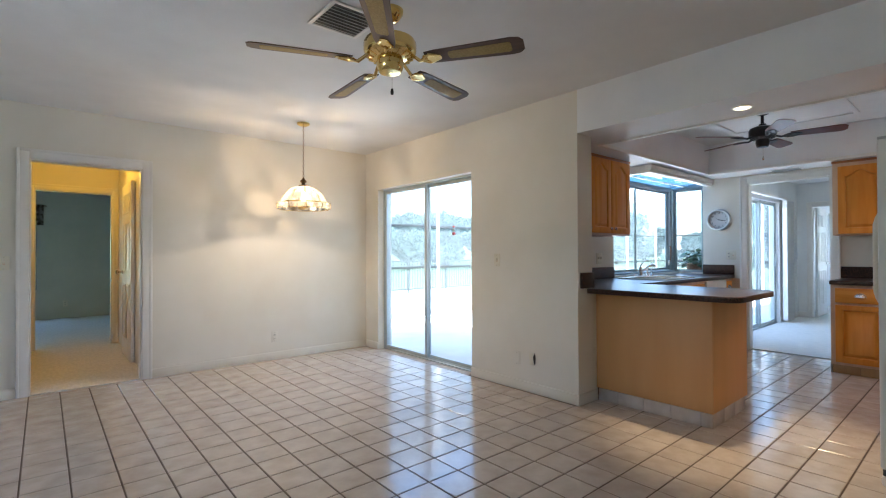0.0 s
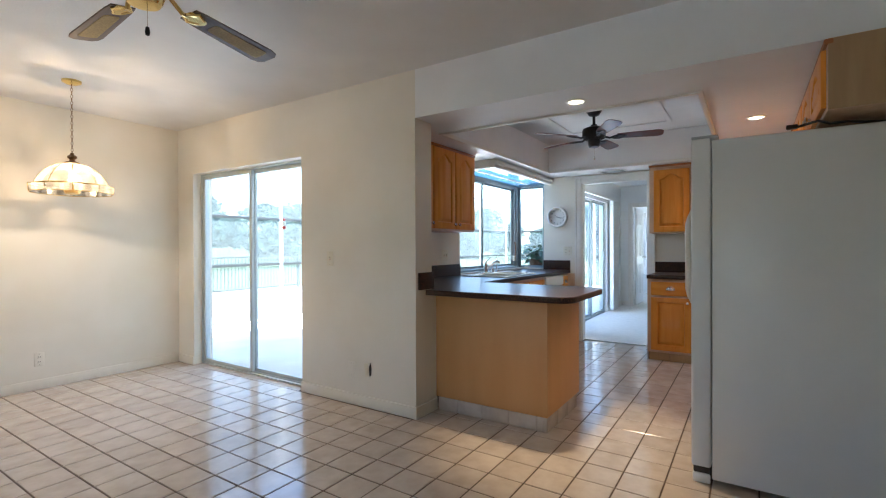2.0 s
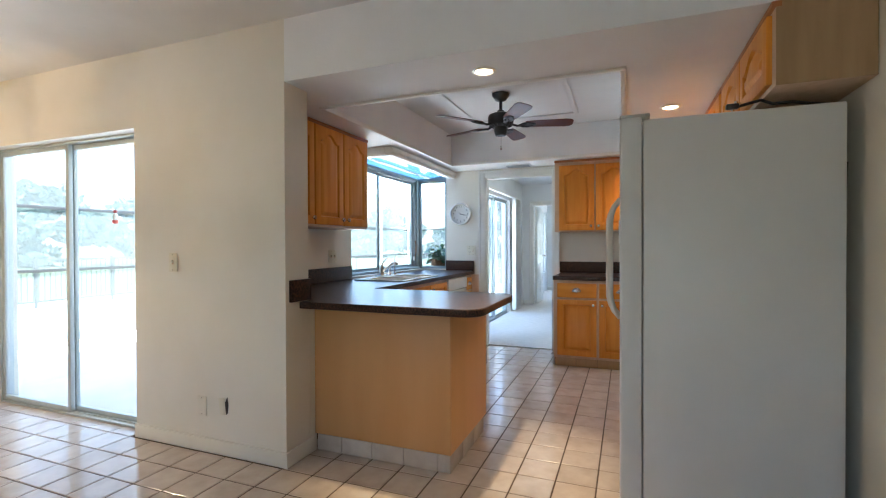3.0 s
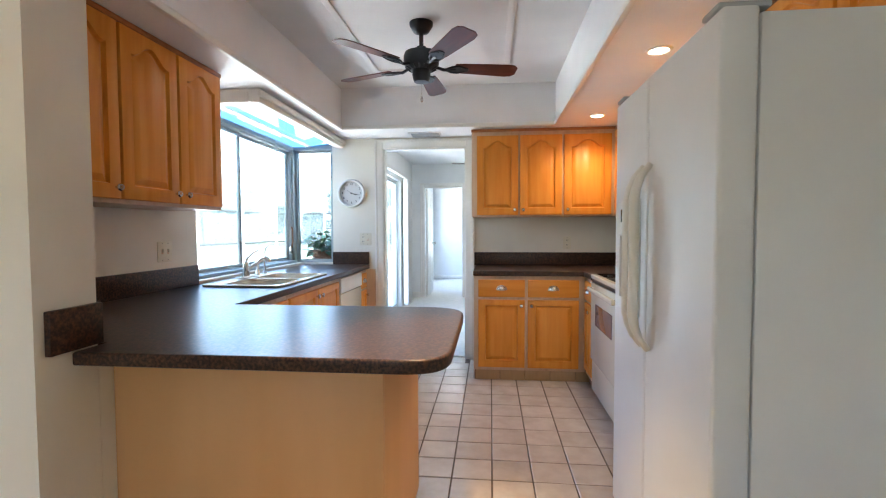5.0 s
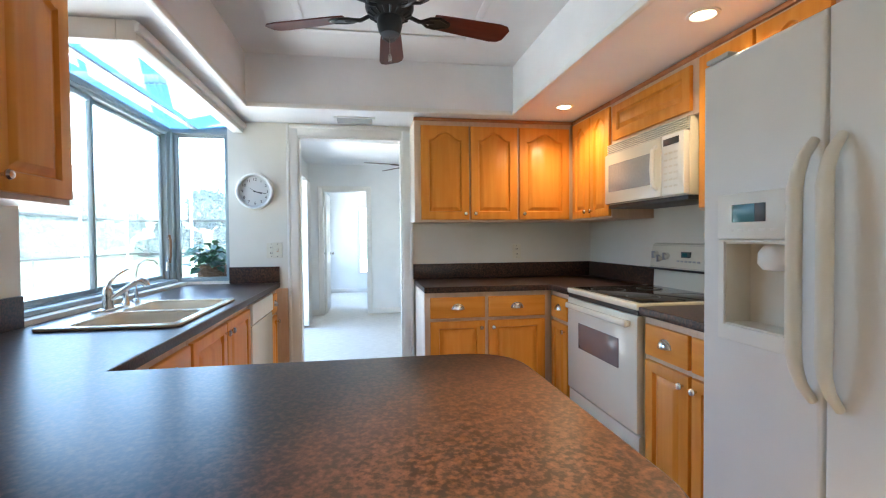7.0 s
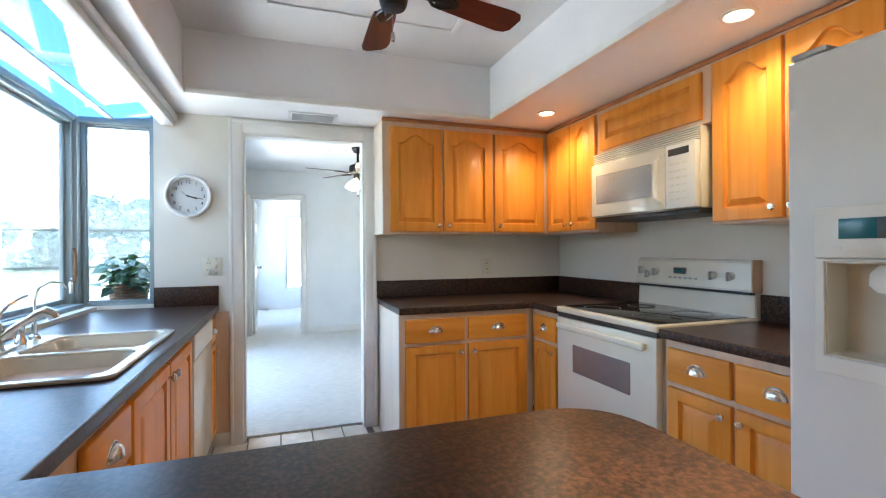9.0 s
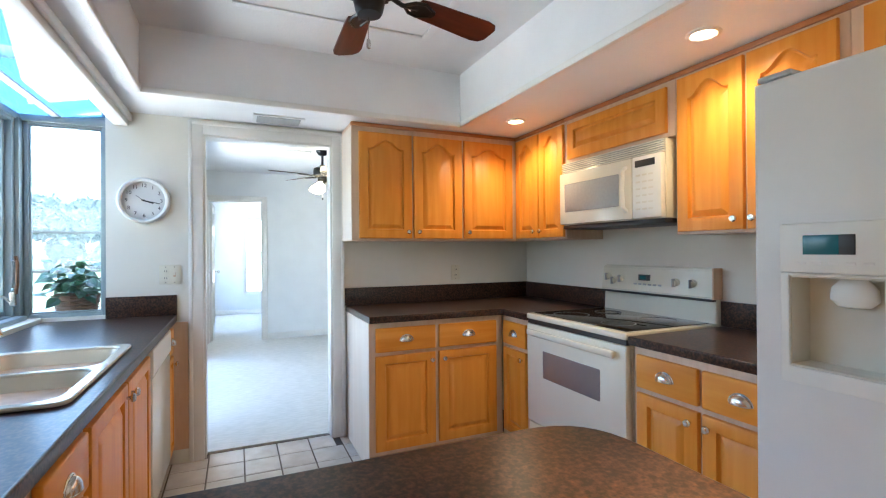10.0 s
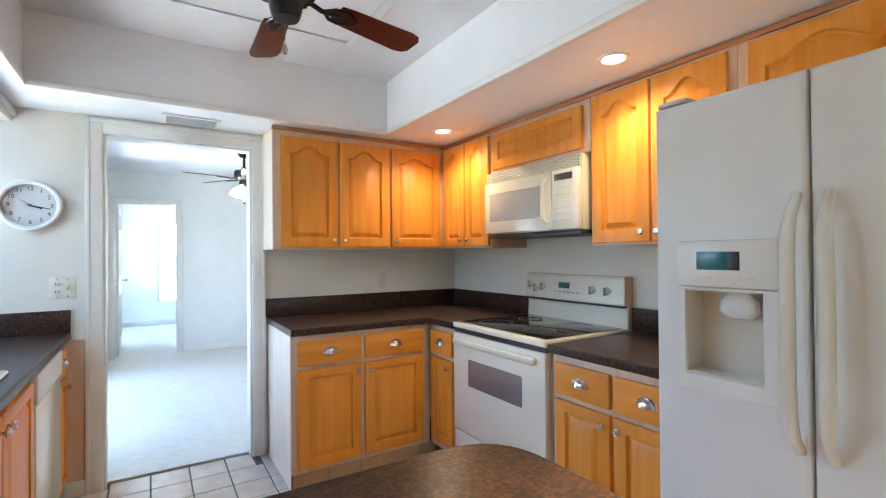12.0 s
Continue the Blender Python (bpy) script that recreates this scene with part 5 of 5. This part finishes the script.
part("cavity", prism(rounded([(0.000, -0.050, 0.01), (0.018, -0.042, 0.010), (0.024, 0.012, 0.008), (0.016, 0.058, 0.006), (-0.004, 0.016, 0.01)]), 0.0006, 0.003), black_plastic, hole_thing, m=pose(0, 0, 0, 90, 0, 0))
part("loose_cover", Box(-0.024, 0.014, -0.007, -0.004, -0.050, 0.050, 0.001), plate_mat, hole_thing, "bent ivory cover", m=pose(-0.014, 0, 0, 0, -7, 10))
cord = thing("loose_cord", "dark cord hanging behind the refrigerator", "cable", pose(4.00, YS + 0.006, 0))
part("cable", tube([(0, 0.004, 1.55), (0.004, 0.01, 1.3), (-0.004, 0.012, 1.0), (0.006, 0.02, 0.7), (0.02, 0.03, 0.45), (0.03, 0.02, 0.30)], 0.0035, 8), black_plastic, cord)
coil = thing("black_cable", "black cable lying on top of the refrigerator", "cable")
part("cable", tube([(3.872, 0.300, 1.774), (3.892, 0.265, 1.786), (3.880, 0.225, 1.792), (3.905, 0.180, 1.780), (3.885, 0.120, 1.776), (3.920, 0.060, 1.773), (3.960, -0.020, 1.772)], 0.006, 8), black_plastic, coil)
part("plug", Box(3.862, 3.888, 0.300, 0.345, 1.7662, 1.786, 0.005), black_plastic, coil)

# window latch by the sink and the planter outside
la = thing("window_latch", "brown-handled latch on the sink window frame", "window latch", pose(7.05, YW - 0.012, 1.02))
part("handle", tube([(0, -0.022, 0.06), (0, -0.030, 0.12), (0, -0.030, 0.22), (0, -0.022, 0.26)], 0.008, 8), MATS["brown_wicker"], la)
part("bracket", Box(-0.014, 0.014, -0.022, 0.0, 0.0, 0.07, 0.003), nickel, la)
part("stay", tube([(0, -0.024, 0.08), (-0.02, -0.014, 0.09)], 0.004, 6), chrome, la)
part("stay", tube([(0, -0.024, 0.23), (-0.02, -0.014, 0.24)], 0.004, 6), chrome, la)
solid("planter_ledge", Box(7.292, 7.72, 2.905, YW + 0.15, 0.80, 0.93, 0.01), stucco, "white stucco ledge outside the side window", "ledge", "structure")
pl = thing("potted_plant", "green leafy plant in a brown wicker basket on the outer ledge", "plant", pose(7.46, 3.02, 0.931))
bk = bmesh.new()
for k in range(7):
    z = 0.006 + k * 0.016
    r = 0.100 + 0.003 * k
    tube([(1.15 * r * math.cos(a * math.pi / 12) * (1 + 0.02 * (-1) ** a), 0.95 * r * math.sin(a * math.pi / 12) * (1 + 0.02 * (-1) ** (a + k)), z) for a in range(25)], 0.009, 6, bk)
lathe([(0, 0.002), (0.095, 0.002), (0.112, 0.105), (0.0, 0.095)], 20, bk)
part("basket", bk, wicker, pl)
random.seed(11)
verts, faces = [], []
for k in range(150):
    a, el = random.uniform(0, 2 * math.pi), random.uniform(0.0, 1.0)
    r = random.uniform(0.03, 0.24) * (1 - 0.35 * el)
    base = Vector((r * math.cos(a), r * math.sin(a) * 0.8, 0.09 + 0.24 * el * random.uniform(0.5, 1)))
    m = Matrix.Translation(base) @ Euler((random.uniform(-0.7, 0.5), random.uniform(-0.5, 0.5), a - math.pi / 2)).to_matrix().to_4x4()
    s = random.uniform(0.035, 0.065)
    n = len(verts)
    for x, y, zz in ((0, -0.2, 0), (0.55, 0.15, 0.12), (0.62, 0.6, 0.05), (0, 1.5, -0.25), (-0.62, 0.6, 0.05), (-0.55, 0.15, 0.12), (0, 0.5, -0.05)):
        verts.append(tuple(m @ Vector((x * s, y * s, zz * s))))
    faces += [(n + 6, n + i, n + (i + 1) % 6) for i in range(6)]
me = bpy.data.meshes.new("foliage")
me.from_pydata(verts, [], faces)
me.materials.append(house_leaf)
lf = new("foliage", me)
lf.parent = pl

# ---- other rooms ----
def room_door(label, m, w=0.76, h=2.0):
    ob = thing("room_door", label, "door", m)
    leaf = part("leaf", Box(0, w, 0, 0.035, 0.014, h, 0.003), trim_paint, ob)
    for x0, x1 in ((0.11, w / 2 - 0.05), (w / 2 + 0.05, w - 0.11)):
        for z0, z1 in ((0.22, 0.85), (1.0, 1.55), (1.66, 1.88)):
            for y0, y1 in ((-0.006, 0.0), (0.035, 0.041)):
                part("panel", frame_rect(bmesh.new(), x0, x1, z0, z1, y0, y1, 0.018, 0.003), trim_paint, leaf)
    for s in (-1, 1):
        part("knob", lathe([(0.026, 0), (0.024, 0.006), (0.010, 0.012), (0.010, 0.035), (0.026, 0.045), (0.028, 0.058), (0.018, 0.068), (0, 0.070)], 20, m=pose(w - 0.06, 0.0175 + s * 0.0175, 0.98, 90 * (1 if s < 0 else -1), 0, 0)), nickel, leaf)
    return ob


room_door("white panelled door standing open into the back room", pose(FX + 0.140, 2.430, 0.0))
room_door("white panelled door closed in the hall wall", pose(1.377, 6.45, 0.0, 0, 0, 90))
vb = thing("vertical_blinds", "white vertical blinds drawn to one side of the sliding door", "blinds", pose(0, 2.62, 0))
part("head_rail", Box(7.66, 10.56, -0.025, 0.025, 2.06, 2.10, 0.004), white_plastic, vb)
for k in range(13):
    lean = 62 + 9 * math.sin(k * 2.1)
    part("slat", Box(-0.044, 0.044, -0.0012, 0.0012, 0.045, 2.055), white_plastic, vb, m=pose(10.09 + 0.034 * k, 0, 0, 0, 0, lean))
hl = thing("hall_ceiling_light", "round white glass ceiling light in the hall, lit", "ceiling light", pose(1.0, 6.9, 2.44))
part("base", lathe([(0, -0.001), (0.10, -0.001), (0.10, -0.02), (0, -0.021)], 24), brass, hl)
part("shade", lathe([(0.09, -0.021), (0.125, -0.05), (0.115, -0.10), (0.06, -0.13), (0, -0.138)], 24), hall_glow, hl).visible_shadow = False
cv = thing("curtain_valance", "short gathered patterned curtain above the bedroom window", "curtain", pose(-0.32, 11.55, 1.72))
bm = bmesh.new()
rows = []
for z in (0.38, 0.30, 0.15, 0.0):
    rows.append([bm.verts.new((-0.05 + 0.0125 * k, 0.016 * math.sin(k * 0.9) * (0.4 if z > 0.3 else 1), z + (0.01 * math.sin(k * 0.35) if z == 0 else 0))) for k in range(80)])
for a, b in zip(rows, rows[1:]):
    for k in range(79):
        bm.faces.new((a[k], a[k + 1], b[k + 1], b[k]))
bmesh.ops.solidify(bm, geom=bm.faces[:], thickness=0.004)
part("cloth", bm, material("valance_cloth", (0.12, 0.10, 0.07), 0.9, colour2=(0.34, 0.32, 0.26), scale=16.0, contrast=(0.42, 0.58)), cv)
part("rod", tube([(-0.1, 0.02, 0.36), (0.98, 0.02, 0.36)], 0.008, 8), dark_brass, cv)
plate("small outlet low on the bedroom wall", pose(0.93, 11.6, 0.28), "o")

# ---- garden ----
cage = thing("screen_enclosure", "white framed pool screen enclosure with grey rails", "screen enclosure")
CY = 7.3
for x in (4.6, 6.4, 8.2, 10.0, 10.18, 11.8, 13.6, 15.4):
    part("post", Box(x - 0.025, x + 0.025, CY - 0.025, CY + 0.025, -0.029, 2.7, 0.004), white_plastic, cage)
for z in (0.0, 0.93, 1.70, 2.70):
    part("rail", Box(4.5, 15.5, CY - 0.022, CY + 0.022, z - 0.025 + 0.004, z + 0.020, 0.003), fence_black if 0.5 < z < 2 else white_plastic, cage)
for x in (4.6, 8.2, 11.8, 15.4):
    part("rafter", Box(x - 0.025, x + 0.025, 3.30, CY - 0.026, 2.70, 2.78, 0.004), white_plastic, cage)
EX = 15.45
for y in (2.9, 4.4, 5.9):
    part("post", Box(EX - 0.025, EX + 0.025, y - 0.025, y + 0.025, -0.029, 2.7, 0.004), white_plastic, cage)
for z in (0.0, 0.93, 1.70, 2.70):
    part("rail", Box(EX - 0.022, EX + 0.022, 2.9, CY - 0.03, z - 0.021, z + 0.020, 0.003), fence_black if 0.5 < z < 2 else white_plastic, cage)
# sheets between the rails are added to veil and dim the view
for a, b in ((0.02, 0.905), (0.95, 1.675), (1.72, 2.675)):
    part("screen", Box(4.63, EX, CY - 0.002, CY + 0.002, a, b), haze_mesh, cage, "grey screen sheet added to haze and dim the garden")
    part("screen", Box(EX - 0.002, EX + 0.002, 2.9, CY - 0.03, a, b), haze_mesh, cage, "grey screen sheet added to haze and dim the garden")
fen = thing("garden_fence", "black metal garden fence beyond the patio", "fence")
FY = 11.8
for k in range(12):
    x = 3.0 + 1.5 * k
    part("post", Box(x - 0.025, x + 0.025, FY - 0.025, FY + 0.025, -0.16, 1.02, 0.004), fence_black, fen)
for z in (0.10, 0.95):
    part("rail", Box(2.9, 19.6, FY - 0.012, FY + 0.012, z - 0.02, z + 0.02, 0.003), fence_black, fen)
verts, faces = [], []


def picket(x):
    n = len(verts)
    for z in (0.12, 0.93):
        verts.extend([(x - 0.006, FY - 0.006, z), (x + 0.006, FY - 0.006, z), (x + 0.006, FY + 0.006, z), (x - 0.006, FY + 0.006, z)])
    for i in range(4):
        j = (i + 1) % 4
        faces.append((n + i, n + j, n + 4 + j, n + 4 + i))


for k in range(160):
    picket(3.05 + 0.1 * k)
me = bpy.data.meshes.new("pickets")
me.from_pydata(verts, [], faces)
me.materials.append(fence_black)
q = new("pickets", me)
q.parent = fen
tagged(q, kind="stuff")
orn = thing("hanging_ornament", "small red and white glass ornament hanging outside the patio door", "ornament", pose(3.977, 4.12, 1.435))
part("cord", tube([(0, 0, 0.05), (0, 0, SLZ - 1.436)], 0.0012, 6), fence_black, orn)
part("top_ball", lathe([(0, 0.055), (0.012, 0.050), (0.014, 0.038), (0.006, 0.030), (0, 0.028)], 14), red_glass, orn, "red glass ball")
part("body", lathe([(0, 0.028), (0.010, 0.026), (0.017, 0.012), (0.016, -0.004), (0.009, -0.014), (0, -0.016)], 14), white_plastic, orn)
part("dish", lathe([(0, -0.017), (0.018, -0.020), (0.022, -0.030), (0.014, -0.046), (0, -0.050)], 14), red_glass, orn, "red glass dish")


def leaf_cloud(centres, count, size, seed):
    rnd = random.Random(seed)
    verts, faces = [], []
    for k in range(count):
        c, r = centres[rnd.randrange(len(centres))]
        d = Vector((rnd.gauss(0, 1), rnd.gauss(0, 1), rnd.gauss(0, 1))).normalized() * r * rnd.uniform(0.5, 1.05) ** 0.6
        p = Vector(c) + Vector((d.x, d.y, d.z * 0.8))
        m = Euler((rnd.uniform(0, 6.3), rnd.uniform(0, 6.3), rnd.uniform(0, 6.3))).to_matrix()
        s = size * rnd.uniform(0.6, 1.4)
        n = len(verts)
        verts.extend(tuple(p + m @ Vector(v)) for v in ((-s * 0.5, 0, 0), (0, -s, 0.1 * s), (s * 0.5, 0, 0), (0, s, 0.1 * s)))
        faces.append((n, n + 1, n + 2, n + 3))
    me = bpy.data.meshes.new("leaves")
    me.from_pydata(verts, [], faces)
    me.materials.append(leaf_mat)
    return me


def tree(x, y, height, spread, seed):
    rnd = random.Random(seed)
    ob = thing("tree", "broad green garden tree beyond the fence", "tree", pose(x, y, -0.16), "garden trees")
    bm = tube([(0, 0, 0), (0.05, 0.02, height * 0.2), (-0.04, 0.05, height * 0.42), (0.02, 0, height * 0.6)], [0.20, 0.16, 0.13, 0.08], 10)
    cs = []
    for k in range(7):
        a = 2 * math.pi * k / 7 + rnd.uniform(-0.3, 0.3)
        h = height * rnd.uniform(0.50, 0.9)
        tip = (spread * 0.7 * math.cos(a) * rnd.uniform(0.5, 1), spread * 0.7 * math.sin(a) * rnd.uniform(0.5, 1), h)
        tube([(0, 0, height * 0.38), (tip[0] * 0.5, tip[1] * 0.5, height * 0.38 + (h - height * 0.38) * 0.6), tip], [0.08, 0.05, 0.02], 8, bm)
        cs.append((tip, spread * rnd.uniform(0.28, 0.45)))
        cs.append(((tip[0] * 0.6, tip[1] * 0.6, h * rnd.uniform(0.85, 1.1)), spread * rnd.uniform(0.25, 0.4)))
    part("trunk", bm, bark, ob)
    q = new("crown", leaf_cloud(cs, 3200, 0.34, seed + 50))
    q.parent = ob
    return ob


for i, (x, y, h, s) in enumerate(((14, 44, 5.0, 3.6), (24, 46, 5.5, 4.0), (33, 42, 4.8, 3.6), (42, 38, 5.6, 4.0), (50, 28, 5.0, 3.8), (4, 47, 5.2, 3.8), (55, 16, 5.4, 4.0), (46, 50, 6.0, 4.4), (30, 55, 6.5, 4.4))):
    tree(x, y, 1.1 * h, 1.1 * s, 20 + i)
rnd = random.Random(3)
cs = [((x + rnd.uniform(-0.6, 0.6), y + rnd.uniform(-0.8, 0.8), rnd.uniform(0.3, 3.4)), rnd.uniform(0.8, 1.5)) for x, y in [(-6 + 1.2 * k, 36 - 0.004 * (k - 20) ** 2) for k in range(46)] + [(47 + rnd.uniform(-0.5, 0.5), 6 + 1.1 * k) for k in range(26)]]
hedge = solid("hedge", bmesh.new(), leaf_mat, "dense green hedge along the garden edge", "hedge", "stuff")
hedge.data = leaf_cloud(cs, 26000, 0.38, 9)

# ---- floor tiles ----
PX, PY, GAP = 0.2032, 0.2032, 0.0075
fl = bpy.data.objects["floor"]


def tile_into(verts, faces, x0, x1, y0, y1):
    c, n = 0.0025, len(verts)
    for i, z in ((0.0, -0.006), (0.0, -0.002), (c, 0.0)):
        verts += [(x0 + i, y0 + i, z), (x1 - i, y0 + i, z), (x1 - i, y1 - i, z), (x0 + i, y1 - i, z)]
    for k in range(4):
        j = (k + 1) % 4
        faces += [(n + k, n + j, n + 4 + j, n + 4 + k), (n + 4 + k, n + 4 + j, n + 8 + j, n + 8 + k)]
    faces.append((n + 8, n + 9, n + 10, n + 11))


vs, fs = [], []
tile_into(vs, fs, GAP / 2, PX - GAP / 2, GAP / 2, PY - GAP / 2)
tile_mesh = bpy.data.meshes.new("tile")
tile_mesh.from_pydata(vs, [], fs)
tile_mesh.materials.append(tile_mat)
vs, fs = [], []
count = 0
random.seed(5)
TILE_X, TILE_Y = 4.9958, 1.4654
for i in range(-40, 14):
    for j in range(-12, 26):
        x0, y0 = TILE_X + i * PX, TILE_Y + j * PY
        x1, y1 = x0 + PX, y0 + PY
        cx0, cx1, cy0, cy1 = max(x0, XW), min(x1, CARPET if DY0 < (y0 + y1) / 2 < DY1 else XF), max(y0, YS), min(y1, YD)
        if x1 > XF:
            cy0, cy1 = (max(cy0, DY0), min(cy1, DY1)) if cx1 > XF else (cy0, cy1)
        if x0 > XS - 0.01:
            cy1 = min(cy1, YN)
        elif x1 > XS and y0 > YE:
            cx1 = min(cx1, XS + (0.11 if SL0 < y0 < SL1 else 0.0))
        if cx1 - cx0 < 0.02 or cy1 - cy0 < 0.02:
            continue
        under = (cx0 > 4.08 and cy0 > 2.55) or (cx0 > 6.60 and cy1 < 1.39) or (cx0 > 4.8 and cy1 < 0.46) or (4.08 < cx0 and cx1 < 4.70 and 1.61 < cy0)
        if under:
            continue
        whole = cx1 - cx0 > PX - 0.001 and cy1 - cy0 > PY - 0.001
        if whole and count < 300 and 2.3 < cx0 and (cx0 > 3.3 or cy0 < 5.2):
            q = new("tile", tile_mesh)
            q.parent = fl
            q.location = (x0, y0, random.uniform(-0.0006, 0.0006))
            count += 1
        else:
            tile_into(vs, fs, cx0 + GAP / 2, cx1 - GAP / 2, cy0 + GAP / 2, cy1 - GAP / 2)
me = bpy.data.meshes.new("tiles")
me.from_pydata(vs, [], fs)
me.materials.append(tile_mat)
rest = new("tile_field", me)
rest.parent = fl
tagged(rest, "cream ceramic floor tiles", kind="stuff")
